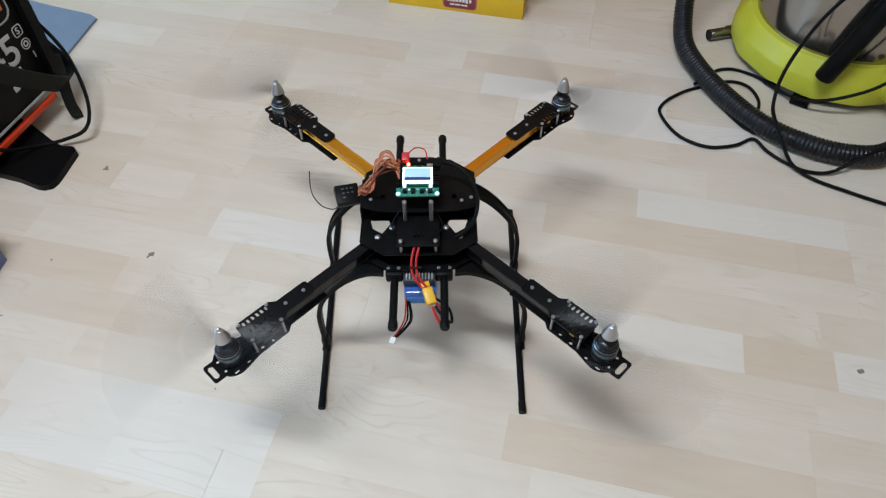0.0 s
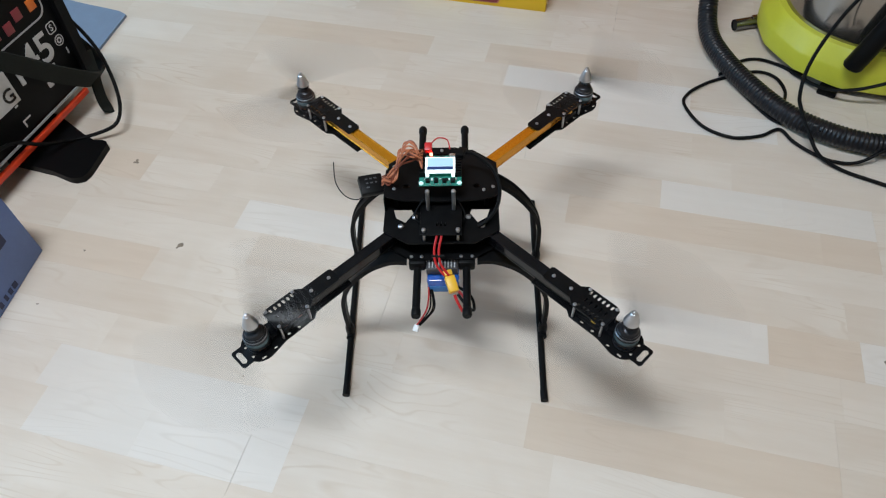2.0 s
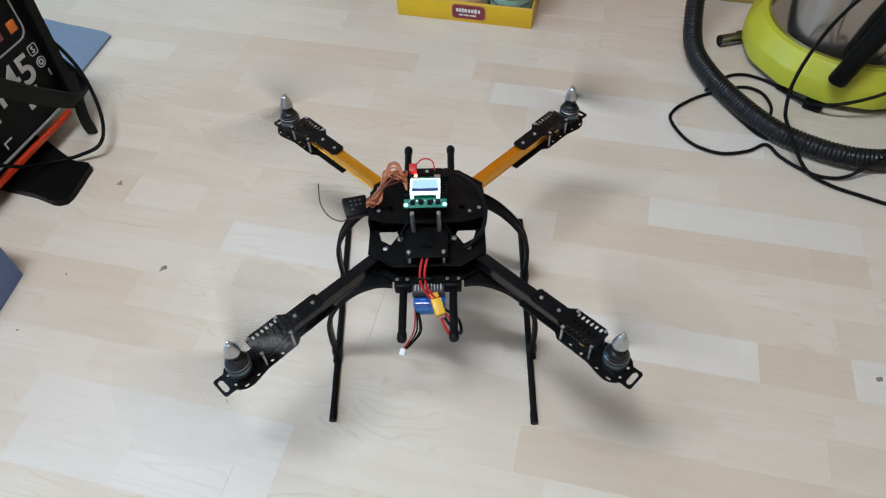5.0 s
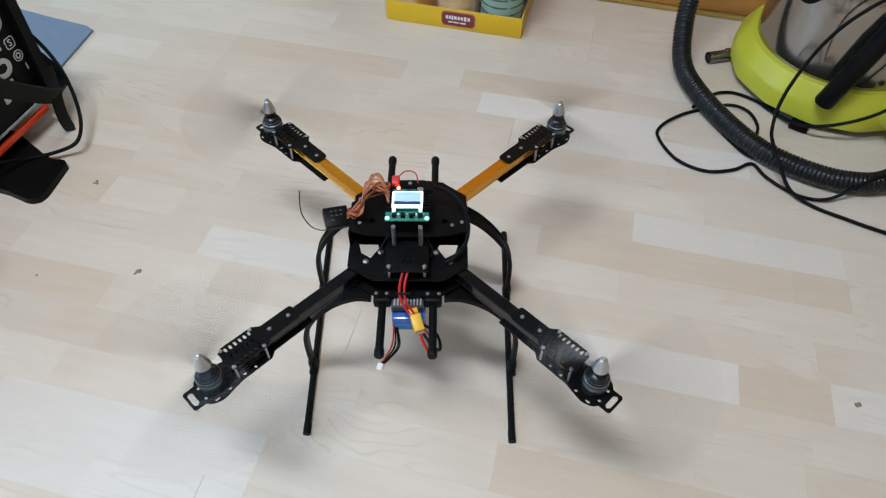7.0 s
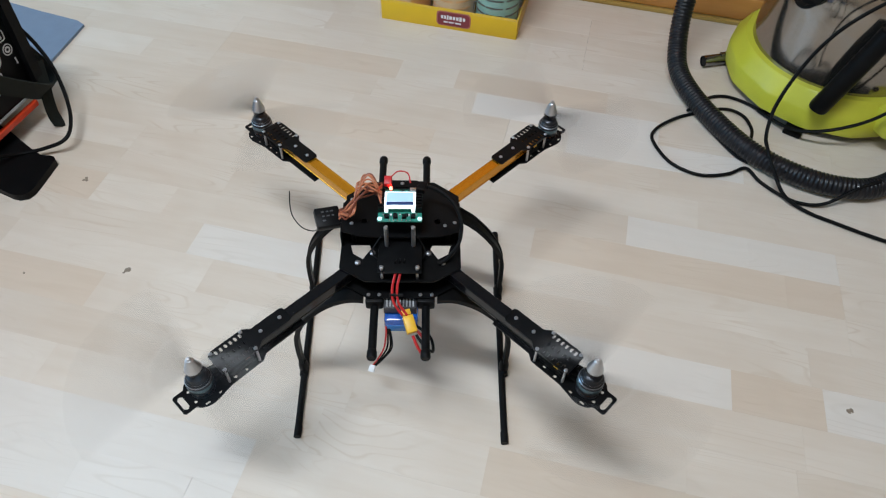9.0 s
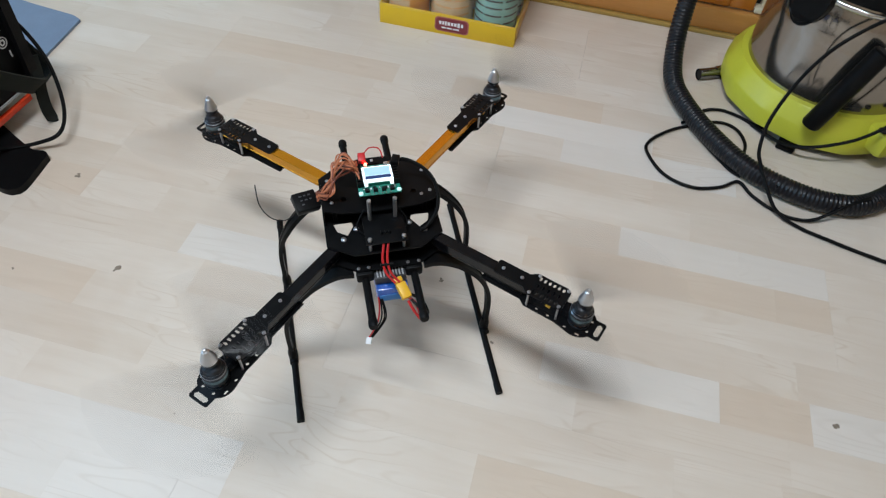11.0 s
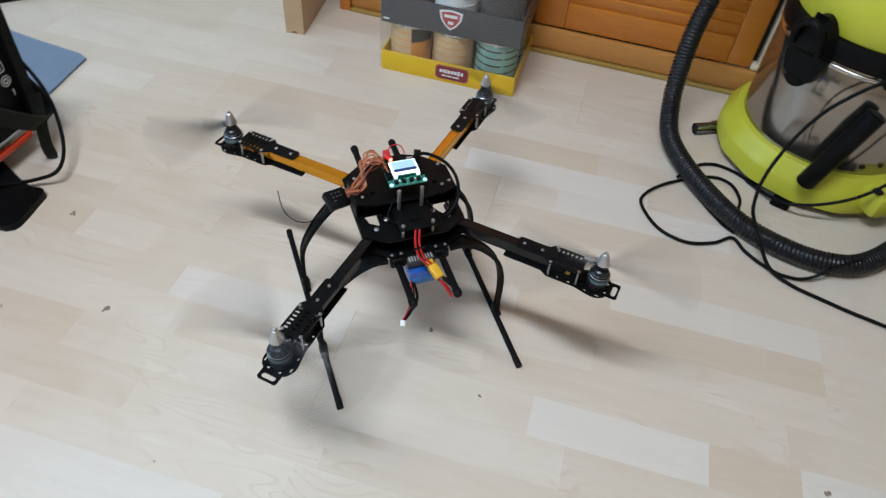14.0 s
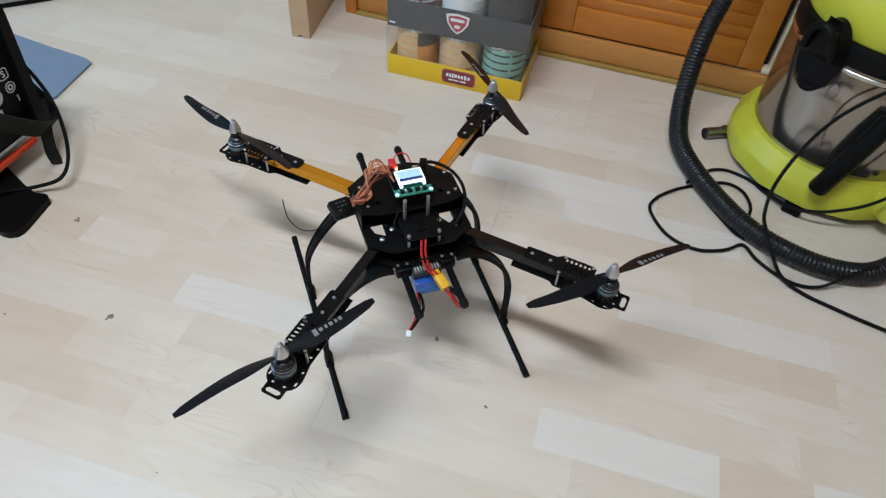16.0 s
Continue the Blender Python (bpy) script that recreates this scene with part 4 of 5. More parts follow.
lower_tray = tray_carton("tin_carton", 0.0, 0.050, M_CARD_Y, "yellow card tray of tins with a maroon brand panel")
badge = part("brand_panel", plate(rounded_rect(0.074, 0.031), [], 0, 0.0006, m=pose(0.172, -0.0007, 0.0262, 90)), M_MAROON, lower_tray, "maroon panel with pale bars for lettering")
part("brand_border", plate(rounded_rect(0.080, 0.036), [], 0, 0.0003, m=pose(0.172, -0.0003, 0.0262, 90)), mat("pale_red_border", (0.42, 0.12, 0.10), 0.45), lower_tray)
for x, w, hgt in ((-0.0265, 0.006, 0.008), (-0.0195, 0.005, 0.008), (-0.0135, 0.004, 0.011), (-0.0065, 0.007, 0.008), (0.0015, 0.006, 0.008), (0.009, 0.006, 0.008), (0.0165, 0.006, 0.011), (0.0245, 0.006, 0.008)):
    part("letter_bar", box_bm(w * 0.9, 0.0005, hgt, pose(0.172 + x, -0.0015, 0.0300)), M_WHITE, badge)
for x, w in ((-0.018, 0.010), (-0.005, 0.012), (0.011, 0.014)):
    part("letter_bar", box_bm(w, 0.0005, 0.0035, pose(0.172 + x, -0.0015, 0.0185)), M_WHITE, badge)


def tin(label, body, lines, m, tall=0.116, r=0.0485, second=None):
    t = thing("tin", m, label, "tin", "tins in the carton")
    bm = lathe(bmesh.new(), [(r - 0.001, 0.0), (r, 0.001), (r, 0.004), (r - 0.0008, 0.006), (r - 0.0008, tall - 0.006), (r, tall - 0.004), (r, tall), (r - 0.003, tall), (r - 0.004, tall - 0.003), (0, tall - 0.003)], 36)
    part("tin_body", bm, M_TIN, t)
    part("paper_label", lathe(bmesh.new(), [(r - 0.0004, 0.006), (r - 0.0004, tall - 0.007)], 36), body, t)
    for z in (0.026, 0.044, 0.062, 0.080, 0.097):
        b2 = bmesh.new()
        for a0, a1 in ((-165, -125), (-120, -74), (-66, -20)):
            n = 8
            sweep(b2, [((r + 0.0001) * math.cos(radians(a0 + (a1 - a0) * k / n)), (r + 0.0001) * math.sin(radians(a0 + (a1 - a0) * k / n)), z) for k in range(n + 1)], 0, flat=(0.0004, 0.0018), up=(0, 0, 1))
        part("label_stripe", b2, lines, t)
    if second:
        for mm, z0, z1 in ((second, 0.006, 0.076), (M_CAN_D, 0.0762, tall - 0.007)):
            b3 = bmesh.new()
            n = 10
            v0 = [b3.verts.new(((r + 0.0006) * math.cos(radians(-78 + 66 * k / n)), (r + 0.0006) * math.sin(radians(-78 + 66 * k / n)), z0)) for k in range(n + 1)]
            v1 = [b3.verts.new((v.co.x, v.co.y, z1)) for v in v0]
            for k in range(n):
                b3.faces.new((v0[k], v0[k + 1], v1[k + 1], v1[k]))
            part("label_panel", b3, mm, t)
    return t


_tm = pose(-0.091, 0.862, 0, 0, 0, BOX_A)
for row in range(2):
    for k, (lab, body, lines, sec) in enumerate((("beige and orange labelled food tin", M_CAN_B, M_CAN_L, M_CAN_O), ("peach labelled food tin with pale stripes", M_CAN_B, M_CAN_L, None), ("pale teal labelled food tin with dark stripes", M_CAN_T, M_CAN_D, None))):
        tin(lab, body, lines, _tm @ pose(0.0565 + k * 0.1025, 0.053 + row * 0.099, 0.0032, 0, 0, (4, -6, 8)[k]), second=sec)
upper_tray = tray_carton("tin_carton", 0.1215, 0.066, M_CARD_G, "dark grey card tray of tins with a shield badge")
_sh = [(-0.026, 0.020), (0, 0.024), (0.026, 0.020), (0.024, 0.002), (0.013, -0.014), (0, -0.024), (-0.013, -0.014), (-0.024, 0.002)]
shield = part("shield_badge", plate(_sh, [], 0, 0.0005, m=pose(0.160, -0.0006, 0.036, 90)), M_WHITE, upper_tray, "white and red shield badge")
part("shield_field", plate([(x * 0.8, y * 0.8) for x, y in _sh], [], 0, 0.0004, m=pose(0.160, -0.0012, 0.036, 90)), mat("shield_red", (0.42, 0.06, 0.07), 0.5), shield)
for z, w in ((0.045, 0.03), (0.030, 0.012)):
    part("letter_bar", box_bm(w, 0.0004, 0.007, pose(0.160, -0.0019, z)), M_WHITE, shield)
part("print_bar", box_bm(0.014, 0.0004, 0.004, pose(0.012, -0.0005, 0.010)), M_WHITE, upper_tray)
for row in range(2):
    for k, (lab, body, lines) in enumerate((("maroon and grey labelled food tin", mat("maroon_label", (0.20, 0.08, 0.08), 0.4), M_CAN_W), ("silver-white labelled food tin", M_CAN_W, M_CAN_W), ("dark slate labelled food tin", M_CARD_G, M_CAN_D))):
        tin(lab, body, lines, _tm @ pose(0.0565 + k * 0.1025, 0.053 + row * 0.099, 0.1250))
wrap = thing("shrink_wrap", _tm @ pose(0, 0, 0), "clear plastic film stretched round the tin cartons", "plastic film")
for nm, sx, sy, sz, x, y, z in (("front_film", BOX_W + 0.004, 0.0006, 0.20, BOX_W / 2, -0.003, 0.146), ("side_film", 0.0006, BOX_D, 0.242, BOX_W + 0.003, BOX_D / 2, 0.125), ("side_film", 0.0006, BOX_D, 0.242, -0.003, BOX_D / 2, 0.125)):
    part(nm, box_bm(sx, sy, sz, pose(x, y, z)), M_FILM if nm == "front_film" else M_FILM_GLOSS, wrap).visible_shadow = False

# ---- wet and dry vacuum cleaner ----
VC = Vector((0.866, 0.652, 0))
vac = thing("vacuum_cleaner", pose(VC.x, VC.y, 0), "yellow and steel wet and dry vacuum cleaner with black fittings", "vacuum cleaner")


def polar(r, deg, z):
    return Vector((r * math.cos(radians(deg)), r * math.sin(radians(deg)), z))


part("base_skirt", lathe(bmesh.new(), [(0.150, 0.009), (0.190, 0.011), (0.196, 0.018), (0.15, 0.022)], 40), M_BLACKP, vac)
bb = lathe(bmesh.new(), [(0.196, 0.014), (0.205, 0.018), (0.207, 0.054), (0.203, 0.060), (0.190, 0.084), (0.183, 0.090), (0.168, 0.091)], 84)
for v in bb.verts:
    step = 2 * math.pi / 14
    a = (math.atan2(v.co.y, v.co.x) - radians(8)) % step - step / 2
    flat_part = 0.75 if math.hypot(v.co.x, v.co.y) > 0.186 else 0.0
    k = 1 + flat_part * (math.cos(step / 2) / math.cos(a) - 1)
    v.co.x, v.co.y = v.co.x * k, v.co.y * k
part("base_ring", bb, M_YELLOW, vac, "bright yellow faceted base")
lug = part("base_lug", box_bm(0.10, 0.075, 0.052, Matrix.Translation(polar(0.198, 288, 0.060)) @ Matrix.Rotation(radians(288 - 90), 4, "Z"), 0.014), M_YELLOW, vac)
for d in (277, 292):
    part("lug_hole", lathe(bmesh.new(), [(0.010, 0), (0.010, 0.0015), (0, 0.0015)], 14), M_GAP, lug, "", Matrix.Translation(polar(0.212, d, 0.086)))
part("base_foot", box_bm(0.046, 0.036, 0.013, pose(0.757 - VC.x, 0.489 - VC.y, 0.0066, 0, 0, 236), 0.004), M_BLACKP, vac, "black moulded foot")
for d in (200, 265, 310, 20, 110):
    castor = part("castor", lathe(bmesh.new(), [(0.006, -0.008), (0.016, -0.007), (0.016, 0.007), (0.006, 0.008)], 16), M_BLACKP, vac, "", Matrix.Translation(polar(0.165, d, 0.016)) @ pose(0, 0, 0, 90, 0, d + 40))
part("drum", lathe(bmesh.new(), [(0.171, 0.088), (0.1705, 0.092), (0.171, 0.200), (0.171, 0.296), (0.168, 0.300)], 64), M_DRUM, vac, "brushed steel drum with faint reflections")
# ring added to catch the lamp as the bright strip below the rim
part("rim_highlight", lathe(bmesh.new(), [(0.1708, 0.279), (0.1735, 0.281), (0.1745, 0.2845), (0.1735, 0.288), (0.1708, 0.290)], 64), M_CHROME, vac, "bright steel ring added for the highlight under the rim")
part("black_rim", lathe(bmesh.new(), [(0.168, 0.292), (0.175, 0.295), (0.177, 0.318), (0.172, 0.330), (0.160, 0.334)], 48), M_BLACKP, vac)
hd = lathe(bmesh.new(), [(0.162, 0.330), (0.168, 0.338), (0.166, 0.385), (0.158, 0.425), (0.135, 0.452), (0.09, 0.463), (0, 0.466)], 48)
part("motor_head", hd, M_YELLOW, vac, "rounded yellow motor head")
part("carry_handle", sweep(bmesh.new(), catmull([(-0.10, 0, 0.45), (-0.07, 0, 0.495), (0, 0, 0.51), (0.07, 0, 0.495), (0.10, 0, 0.45)], 6), 0.013, 10), M_BLACKP, vac)
for d in (207, 27):
    base = Matrix.Translation(polar(0.171, d, 0)) @ Matrix.Rotation(radians(d + 90), 4, "Z")
    lo = []
    for k in range(30):
        q = 2 * math.pi * k / 30
        zz = math.sin(q)
        lo.append((math.cos(q) * (0.036 + 0.006 * (1 - zz * zz)), 0.292 + 0.068 * zz))
    lb = plate(lo, [], 0, 0.022, m=pose(0, 0.004, 0, 90))
    rim = [e for e in lb.edges if len(e.link_faces) == 2 and e.calc_face_angle(0) > 1.2 and all(v.co.y < -0.01 for v in e.verts)]
    bmesh.ops.bevel(lb, geom=rim, offset=0.006, segments=3, affect="EDGES")
    latch = part("latch", lb, M_BLACKP, vac, "black plastic clasp", base)
    bm = bmesh.new()
    sweep(bm, catmull([(-0.030, -0.024, 0.300), (-0.024, -0.034, 0.335), (0.0, -0.038, 0.352), (0.024, -0.034, 0.335), (0.030, -0.024, 0.300)], 6), 0.0075, 10)
    part("clasp_loop", bm, M_BLACKP, latch)
    part("clasp_slot", box_bm(0.030, 0.002, 0.007, pose(0.004, -0.019, 0.330, 0, 18, 0)), M_GAP, latch)
part("rim_bracket", box_bm(0.075, 0.030, 0.062, Matrix.Translation(polar(0.178, 262, 0.312)) @ Matrix.Rotation(radians(262 + 90), 4, "Z"), 0.010), M_BLACKP, vac)
part("accessory_tube", sweep(bmesh.new(), [Vector((0.762, 0.463, 0.075)) - VC, Vector((0.763, 0.463, 0.079)) - VC, Vector((0.790, 0.463, 0.160)) - VC, Vector((0.816, 0.464, 0.238)) - VC, Vector((0.8165, 0.464, 0.2395)) - VC], lambda i: 0.0165 if i in (0, 4) else 0.0185, 18), M_BLACKP, vac, "black plastic tube clipped to the base")
part("tube_bore", sweep(bmesh.new(), [Vector((0.8166, 0.464, 0.2398)) - VC, Vector((0.8169, 0.464, 0.2406)) - VC], 0.013, 16), M_GAP, vac)

# ribbed hose lying round the cleaner
_hp = catmull([(1.10, 0.60, 0.10), (1.06, 0.47, 0.03), (0.945, 0.372, 0.0225), (0.845, 0.311, 0.0225), (0.775, 0.308, 0.0225), (0.708, 0.336, 0.0225), (0.645, 0.389, 0.0225), (0.600, 0.466, 0.0225), (0.565, 0.560, 0.024), (0.547, 0.640, 0.036), (0.550, 0.703, 0.080), (0.557, 0.738, 0.150), (0.567, 0.760, 0.218), (0.587, 0.785, 0.275), (0.61, 0.80, 0.36), (0.66, 0.80, 0.45), (0.75, 0.78, 0.47), (0.80, 0.74, 0.45)], 24)
_len, _fine = [0.0], []
for a, b in zip(_hp, _hp[1:]):
    _len.append(_len[-1] + (b - a).length)
_n = int(_len[-1] / 0.00122)
_j = 0
for k in range(_n + 1):
    s = _len[-1] * k / _n
    while _j < len(_hp) - 2 and _len[_j + 1] < s:
        _j += 1
    _fine.append(_hp[_j].lerp(_hp[_j + 1], (s - _len[_j]) / max(1e-9, _len[_j + 1] - _len[_j])))
hose = thing("vacuum_hose", None, "black ribbed vacuum hose lying in a curve on the floor", "hose")
part("end_cuff", sweep(bmesh.new(), [_fine[-30], _fine[-20], _fine[-1]], 0.0225, 18), M_BLACKP, hose, "smooth black end cuff")
part("ribbed_tube", sweep(bmesh.new(), _fine, lambda i: (0.0180, 0.0186, 0.0196, 0.0201, 0.0196, 0.0186)[i % 6], 16), M_HOSE, hose, angle=180)

def cable(label, pts, r, name="power_cable", n=8):
    t = thing(name, None, label, "cable")
    part("sheath", sweep(bmesh.new(), catmull(pts, n), r, 8), M_RUBBER, t)
    return t


cable("black cable trailing over the floor up to the vacuum cleaner", [(1.02, 0.13, 0.0045), (0.90, 0.16, 0.0045), (0.809, 0.201, 0.0045), (0.753, 0.232, 0.0045), (0.704, 0.263, 0.0045), (0.672, 0.294, 0.012), (0.656, 0.332, 0.035), (0.650, 0.375, 0.052), (0.654, 0.405, 0.060), (0.662, 0.432, 0.097), (0.680, 0.450, 0.150), (0.707, 0.462, 0.208), (0.745, 0.468, 0.258), (0.81, 0.472, 0.305), (0.90, 0.475, 0.33)], 0.0034)
cable("black cable coiled in loose loops on the floor", [(0.835, 0.302, 0.0445), (0.795, 0.292, 0.035), (0.74, 0.277, 0.010), (0.700, 0.283, 0.0045), (0.668, 0.305, 0.0045), (0.642, 0.338, 0.0045), (0.626, 0.372, 0.0045), (0.586, 0.355, 0.0045), (0.532, 0.352, 0.0045), (0.485, 0.385, 0.0045), (0.464, 0.448, 0.0045), (0.479, 0.482, 0.0045), (0.520, 0.512, 0.0045), (0.560, 0.530, 0.003), (0.628, 0.547, 0.0045), (0.663, 0.528, 0.0045), (0.670, 0.483, 0.0045), (0.655, 0.445, 0.003)], 0.0032)
cable("black cable hanging across the cleaner's yellow base", [(0.700, 0.545, 0.0045), (0.730, 0.490, 0.012), (0.752, 0.452, 0.030), (0.795, 0.432, 0.052), (0.85, 0.424, 0.085), (0.90, 0.424, 0.14), (0.945, 0.43, 0.20), (0.98, 0.46, 0.28)], 0.0034)
cable("black cable running from the loops under the vacuum cleaner", [(0.552, 0.535, 0.0085), (0.581, 0.558, 0.0045), (0.611, 0.584, 0.0045), (0.647, 0.588, 0.0045), (0.681, 0.569, 0.0045), (0.705, 0.545, 0.0045), (0.735, 0.535, 0.0040), (0.78, 0.55, 0.0040)], 0.0032)
cable("black cable lying along the vacuum hose", [(0.570, 0.525, 0.0045), (0.583, 0.488, 0.0045), (0.596, 0.453, 0.0045), (0.608, 0.425, 0.0045), (0.620, 0.402, 0.0045), (0.634, 0.386, 0.0060)], 0.0032)
pipe = thing("chrome_tube", None, "short chrome suction tube lying on the floor", "tube")
part("tube_wall", sweep(bmesh.new(), [(0.622, 0.700, 0.0125), (0.66, 0.709, 0.0125), (0.75, 0.730, 0.0125)], 0.0122, 18, cap=False), M_PIPE, pipe)
part("tube_bore", sweep(bmesh.new(), [(0.626, 0.701, 0.0125), (0.628, 0.7015, 0.0125)], 0.0118, 18), M_GAP, pipe)
part("release_button", box_bm(0.026, 0.010, 0.004, pose(0.672, 0.712, 0.0252, 0, 0, 13), 0.001), M_PIPE, pipe)

# ---- inverter welder with strap ----
WELD = pose(-0.727, 0.475, 0, 0, 0, 73.87)
welder = thing("welder", WELD, "black inverter welder with orange-red edging and shoulder strap", "welder")
part("case", box_bm(0.46, 0.20, 0.25, pose(-0.192, 0.108, 0.175), 0.006), M_WELD, welder)
part("front_panel", box_bm(0.44, 0.006, 0.225, pose(-0.190, 0.003, 0.182), 0.002), M_WELD, welder)
part("bottom_stripe", box_bm(0.45, 0.008, 0.0115, pose(-0.222, 0.001, 0.0425), 0.001), M_WELDRED, welder, "orange-red lower edge")
part("grey_stripe", box_bm(0.43, 0.002, 0.0045, pose(-0.225, -0.0008, 0.0635)), M_GREYLINE, welder)
part("side_edge", sweep(bmesh.new(), [(0.040, 0.004, 0.045), (0.041, 0.005, 0.125), (0.042, 0.008, 0.20)], 0, flat=(0.004, 0.003), up=(0, 1, 0)), M_WELDRED, welder, "orange-red side edge")
part("bumper", sweep(bmesh.new(), catmull([(0.022, -0.006, 0.052), (0.026, -0.008, 0.13), (0.032, -0.006, 0.22), (0.036, 0.0, 0.31), (0.02, 0.03, 0.35)], 6), 0, flat=(0.010, 0.006), up=(0, 1, 0)), M_BLACKP, welder)
text_part("model_number", "145", 0.076, 0.0006, M_PRINT, welder, pose(-0.074, -0.0008, 0.166, 90), "large pale model number")
panel = part("badge_panel", box_bm(0.060, 0.001, 0.062, pose(-0.165, -0.0008, 0.158), 0.0), M_PRINT, welder, "pale badge panel")
text_part("badge_letter", "G", 0.036, 0.0005, M_GAP, panel, pose(-0.152, -0.0018, 0.146, 90))
sq = part("symbol_frame", plate(rounded_rect(0.021, 0.021), [rounded_rect(0.018, 0.018)], 0, 0.0006, m=pose(-0.002, -0.0004, 0.188, 90)), M_PRINT, welder)
text_part("symbol_letter", "S", 0.017, 0.0004, M_PRINT, sq, pose(-0.002, -0.0008, 0.1875, 90))
gear = part("symbol_ring", plate(ring_pts(0, 0, 0.0105, 20), [ring_pts(0, 0, 0.0088, 20)], 0, 0.0006, m=pose(0.001, -0.0004, 0.160, 90)), M_PRINT, welder)
part("symbol_wheel", plate(ring_pts(0, 0, 0.0062, 8), [ring_pts(0, 0, 0.0032, 8)], 0, 0.0006, m=pose(0.001, -0.0004, 0.160, 90)), M_PRINT, gear)
for x, z, w, hgt in ((0.007, 0.134, 0.0028, 0.013), (-0.040, 0.130, 0.012, 0.010), (-0.064, 0.108, 0.012, 0.012), (-0.150, 0.123, 0.007, 0.003), (-0.146, 0.092, 0.020, 0.003), (-0.154, 0.086, 0.003, 0.014)):
    part("print_bar", box_bm(w, 0.0006, hgt, pose(x, -0.0007, z)), M_PRINT, welder)
part("panel_outline", plate(rounded_rect(0.20, 0.10, 0.2), [rounded_rect(0.194, 0.094, 0.2)], 0, 0.0006, m=pose(-0.094, -0.0004, 0.264, 90)), M_GREYLINE, welder)
for x, z, mm in ((-0.016, 0.244, M_WELDORG), (-0.052, 0.246, M_MAROON), (-0.080, 0.236, M_MAROON), (-0.112, 0.240, M_MAROON)):
    part("selector_tile", box_bm(0.018, 0.002, 0.020, pose(x, -0.0010, z), 0.0006), mm, welder)
strap = part("strap", sweep(bmesh.new(), catmull([(-0.26, -0.020, 0.300), (-0.192, -0.030, 0.267), (-0.156, -0.042, 0.232), (-0.119, -0.045, 0.193), (-0.074, -0.042, 0.145), (-0.014, -0.032, 0.088), (0.020, -0.016, 0.060), (0.050, 0.004, 0.042), (0.071, 0.016, 0.043), (0.079, 0.022, 0.060), (0.074, 0.024, 0.085), (0.058, 0.04, 0.14)], 8), 0, flat=(0.0025, 0.017), up=(0, -0.3, 1)), M_STRAP, welder, "dark woven shoulder strap")
part("strap_tail", sweep(bmesh.new(), catmull([(0.040, -0.006, 0.110), (0.026, -0.014, 0.075), (0.012, -0.020, 0.046), (0.004, -0.024, 0.022), (0.000, -0.030, 0.006), (-0.008, -0.043, 0.003)], 6), 0, flat=(0.012, 0.002), up=(0, -1, 0.2)), M_STRAP, strap)
part("foot", plate([(-0.19, 0.06), (-0.192, -0.045), (-0.199, -0.085), (-0.198, -0.098), (-0.190, -0.110), (-0.178, -0.113), (-0.164, -0.112), (-0.115, -0.105), (-0.101, -0.103), (-0.095, -0.096), (-0.094, -0.088), (-0.098, -0.070), (-0.088, -0.040), (-0.058, 0.03), (-0.05, 0.06)], [], 0.0, 0.014), M_BLACKP, welder, "black moulded foot")
part("foot", box_bm(0.08, 0.12, 0.052, pose(-0.35, 0.09, 0.026), 0.006), M_BLACKP, welder)
part("foot", box_bm(0.05, 0.10, 0.052, pose(0.0, 0.14, 0.026), 0.006), M_BLACKP, welder)
part("thin_lead", sweep(bmesh.new(), catmull([(0.05, 0.05, 0.20), (0.055, 0.010, 0.165), (0.045, -0.030, 0.115), (0.020, -0.060, 0.068), (-0.020, -0.090, 0.040), (-0.060, -0.103, 0.030), (-0.0835, -0.071, 0.018), (-0.1115, -0.035, 0.018), (-0.160, -0.020, 0.046), (-0.205, -0.010, 0.085), (-0.27, -0.008, 0.10)], 8), 0.0036, 8), M_RUBBER, welder, "thin black lead")

# ---- blue carton, blue-grey sheet, grey case ----
BLUE = pose(-0.693, 0.101, 0, 0, 0, 83.4)
carton = thing("blue_carton", BLUE, "blue printed carton box standing on the floor", "carton")
part("box_shell", box_bm(0.30, 0.16, 0.20, pose(-0.15, 0.08, 0.10), 0.002), M_BLUEBOX, carton)
part("lid_flap", box_bm(0.296, 0.156, 0.002, pose(-0.15, 0.08, 0.2012), 0.0005), M_BLUEBOX, carton)
for x, w in ((-0.123, 0.010), (-0.108, 0.008), (-0.095, 0.010), (-0.082, 0.013)):
    part("print_bar", box_bm(w * 0.8, 0.0006, 0.011, pose(x, -0.0004, 0.013)), M_BLUEDK, carton)
part("print_bar", box_bm(0.035, 0.0006, 0.03, pose(-0.060, -0.0004, 0.092)), M_BLUEDK, carton)
sheet = thing("foam_sheet", pose(-0.761, 0.800, 0, 0, 0, 0), "thin blue-grey sheet lying flat on the floor", "sheet")
part("panel", plate([(0, 0), (-0.022, -0.139), (-0.27, -0.20), (-0.36, 0.16), (-0.209, 0.088), (-0.122, 0.053), (-0.02, 0.016)], [], 0.0002, 0.006), M_SHEET, sheet)
gcase = thing("grey_case", pose(-1.08, 1.12, 0, 0, 0, 30), "light grey plastic case with dark base edge", "case")
part("case_body", box_bm(0.14, 0.20, 0.12, pose(0, 0, 0.068), 0.008), M_GREYBOX, gcase)
part("base_edge", box_bm(0.144, 0.204, 0.008, pose(0, 0, 0.004), 0.002), M_BLACKP, gcase)

# ---- ceiling lamp ----
lamp = thing("ceiling_lamp", pose(*LAMP_AT), "long white ceiling batten lamp with a tube", "lamp")
part("housing", box_bm(1.24, 0.10, 0.045, pose(0, 0, -0.0235), 0.006), M_WHITE, lamp)
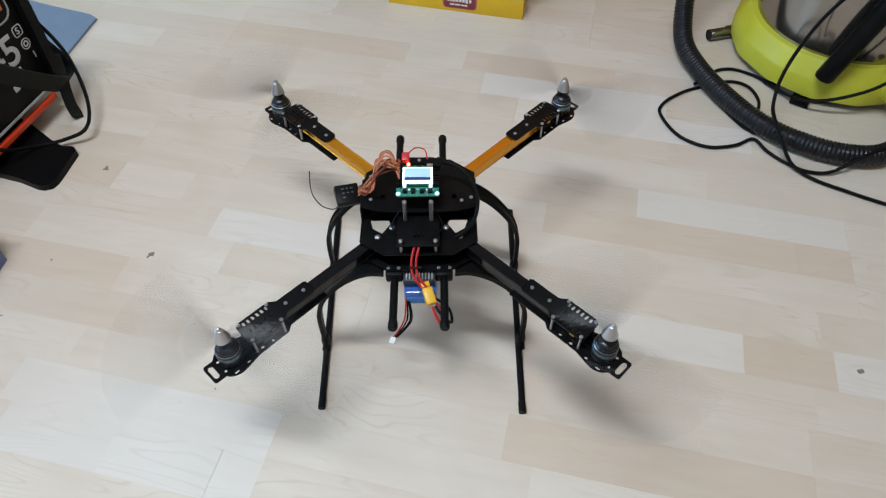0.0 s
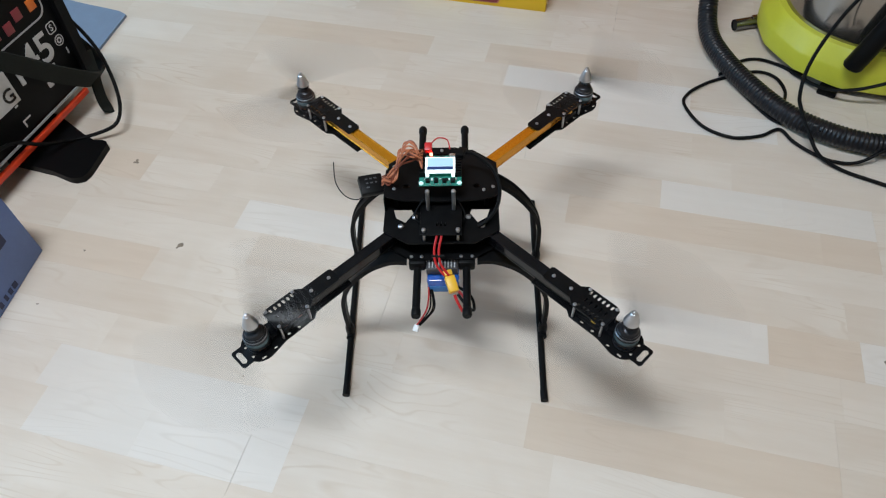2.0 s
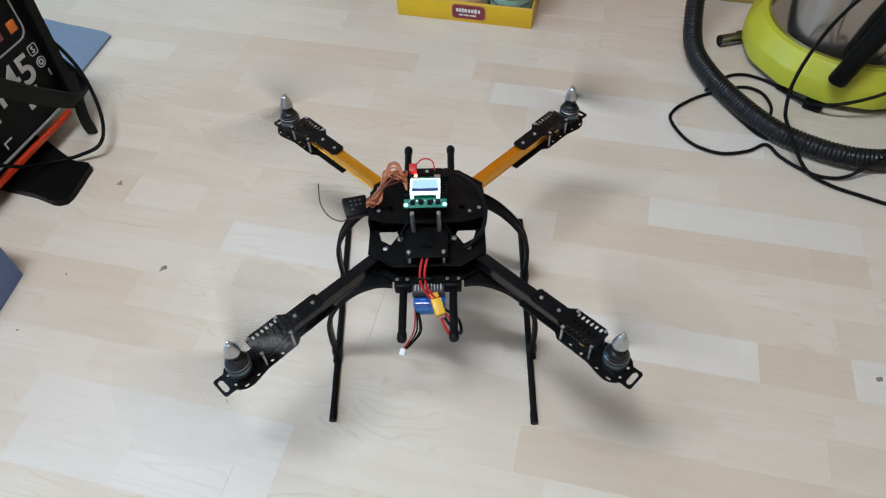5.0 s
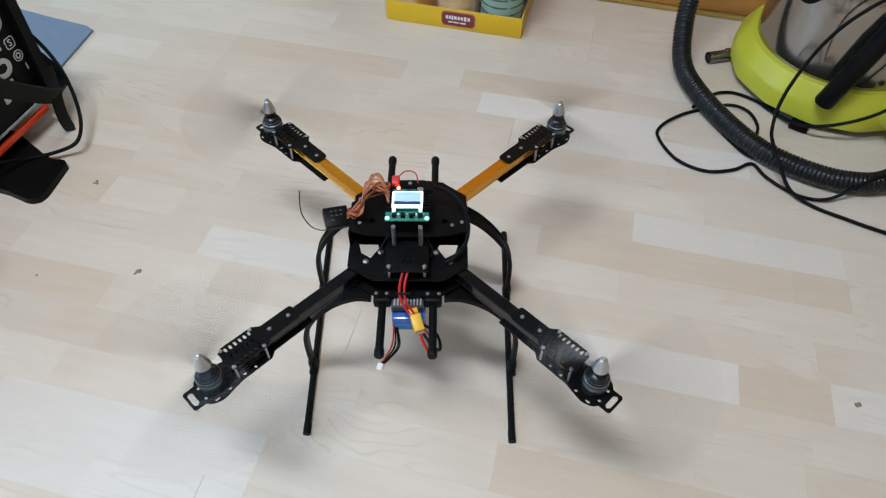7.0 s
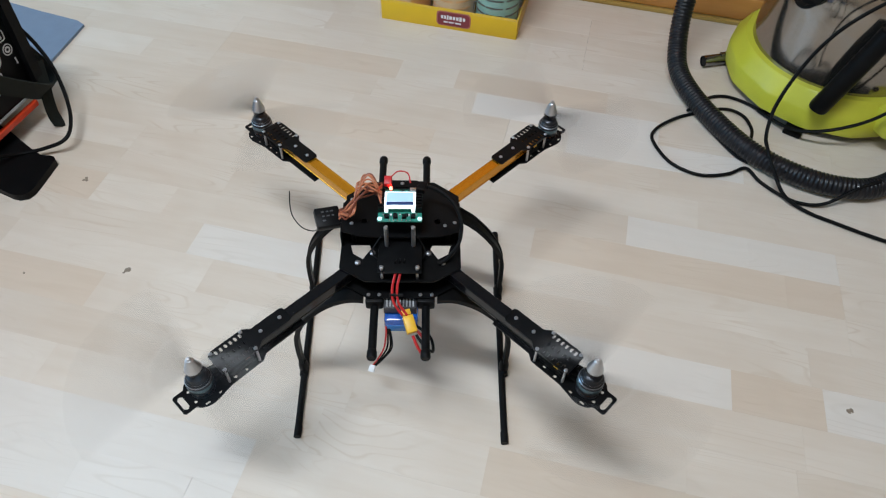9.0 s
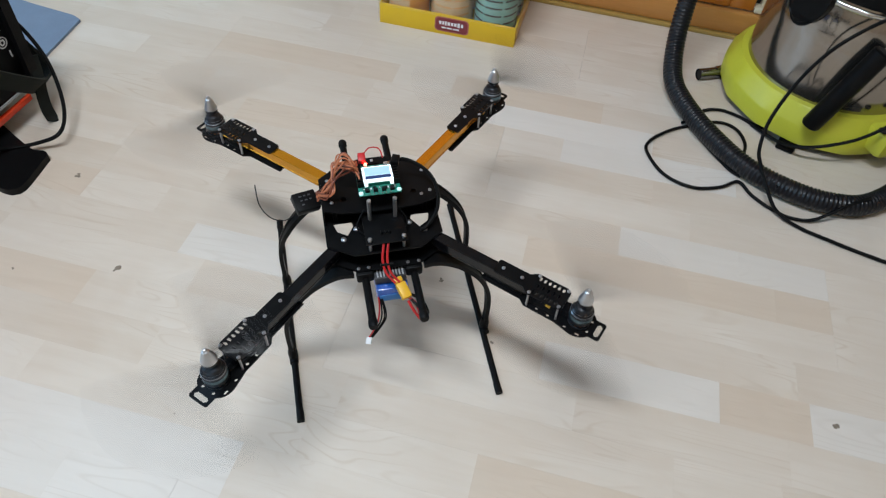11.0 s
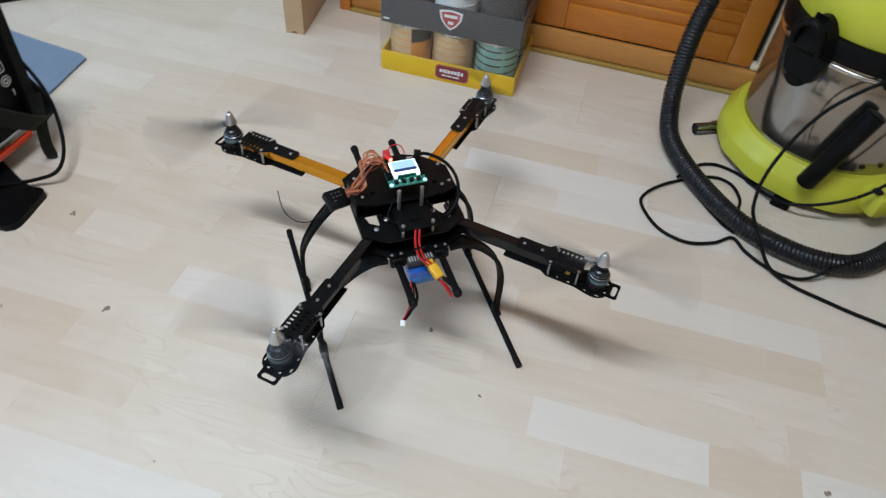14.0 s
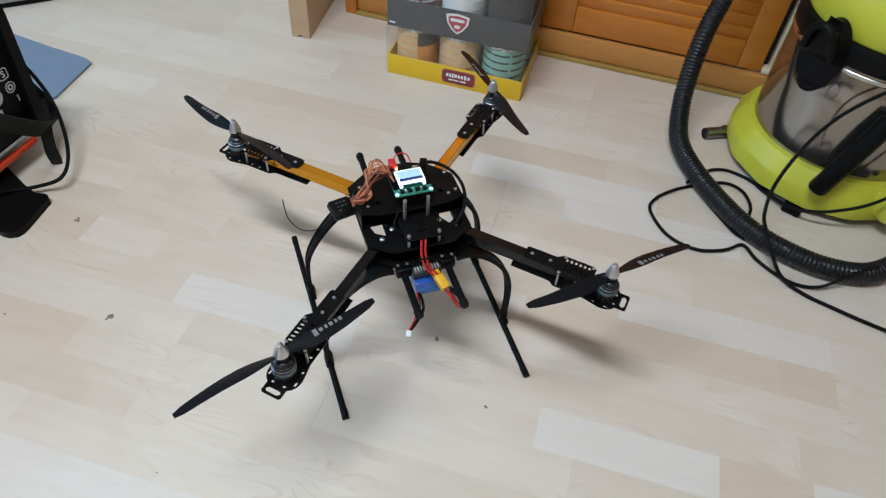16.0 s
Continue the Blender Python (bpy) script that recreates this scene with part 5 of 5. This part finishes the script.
for sx in (-1, 1):
    part("tube_holder", box_bm(0.022, 0.05, 0.055, pose(sx * 0.608, 0, -0.060), 0.005), M_WHITE, lamp)


# ---- movement ----
def motions():
    rows = [
        (0, pose(0.0000, 0.0000, -0.0000, -0.00, -0.00, 0.00)),
        (0.5, pose(-0.0004, 0.0007, 0.0000, 0.00, -0.00, 0.00)),
        (1, pose(-0.0005, 0.0005, 0.0001, 0.01, 0.00, 0.05)),
        (1.5, pose(-0.0002, 0.0009, -0.0000, -0.00, 0.01, -0.01)),
        (2, pose(-0.0009, 0.0007, 0.0001, 0.00, 0.01, 0.07)),
        (2.5, pose(0.0001, 0.0002, -0.0000, -0.00, 0.01, 0.02)),
        (3, pose(-0.0003, 0.0009, -0.0000, -0.00, 0.01, 0.01)),
        (3.5, pose(-0.0001, 0.0017, 0.0000, 0.01, 0.00, 0.02)),
        (4, pose(-0.0001, -0.0002, 0.0001, -0.00, 0.01, 0.10)),
        (6.5, pose(-0.0008, 0.0001, 0.0000, -0.00, -0.00, 0.06)),
        (7, pose(0.0002, -0.0001, -0.0000, -0.00, -0.00, 0.02)),
        (7.5, pose(-0.0003, -0.0008, 0.0000, 0.01, -0.01, 0.03)),
        (8, pose(-0.0016, 0.0008, -0.0001, -0.01, -0.00, 0.33)),
        (8.5, pose(-0.0008, 0.0018, -0.0000, 0.00, -0.00, 0.43)),
        (9, pose(-0.0013, 0.0014, 0.0000, 0.00, -0.00, 0.88)),
        (11.5, pose(-0.0265, 0.0618, -0.0008, -0.02, -0.80, 14.89)),
        (12, pose(-0.0254, 0.0617, -0.0004, -0.05, -0.55, 15.58)),
        (12.4, pose(-0.0270, 0.0645, 0.0002, -0.50, -0.20, 16.20)),
        (12.5, pose(-0.0279, 0.0655, 0.0026, -1.01, -0.13, 16.40)),
        (12.6, pose(-0.0262, 0.0680, 0.0170, -2.10, 0.45, 16.95)),
        (12.7, pose(-0.0234, 0.0725, 0.0393, -3.14, 1.04, 17.44)),
        (12.8, pose(-0.0178, 0.0875, 0.0588, -3.68, 0.96, 17.81)),
        (12.9, pose(-0.0131, 0.1085, 0.0512, -4.06, 1.45, 18.23)),
        (13, pose(-0.0100, 0.1414, -0.0010, -2.35, 1.00, 19.30)),
        (13.2, pose(0.0045, 0.1654, -0.0006, -0.93, -0.90, 21.30)),
        (13.5, pose(0.0117, 0.1702, -0.0012, -0.55, -0.40, 21.05)),
        (14, pose(0.0104, 0.1714, -0.0020, -0.45, -0.47, 21.07)),
        (14.5, pose(0.0111, 0.1733, -0.0032, -0.20, -0.45, 21.25)),
        (15, pose(0.0107, 0.1717, -0.0024, -0.27, -0.72, 20.86)),
        (15.5, pose(0.0119, 0.1720, -0.0020, -0.30, -0.72, 21.00)),
        (16, pose(0.0115, 0.1728, -0.0030, -0.24, -0.63, 21.20)),
    ]
    walk(quad, rows)

    # turn of each propeller: full speed, then running down to rest; degrees left to go at each time
    RUN_T = (0, 13.4, 14.0, 14.5, 15.0, 15.5, 15.75, 15.93, 16.0)
    spin = {
        "front_left": (21.2, 1, 700.9, 285.6, 101.2),
        "front_right": (7.2, -1, 770.9, 315.5, 110.9),
        "rear_left": (120.4, -1, 872.3, 405.1, 174.0),
        "rear_right": (94.3, 1, 626.9, 244.1, 92.6),
    }
    n = 16 * FPS
    for name, prop, hub in PROPS:
        rest, way, l14, l15, l155 = spin[name]
        knots = (l14 + 1926 + 402 * 88, l14 + 1926, l14 + 630, l14, l15, l155, l155 * 0.36, 0, 0)
        rows = []
        for k in range(n + 1):
            left = float(np.interp(k / FPS, RUN_T, knots))
            rows.append((k / FPS, pose(hub.x, hub.y, hub.z, 0, 0, rest - way * left)))
        walk(prop, rows)


motions()
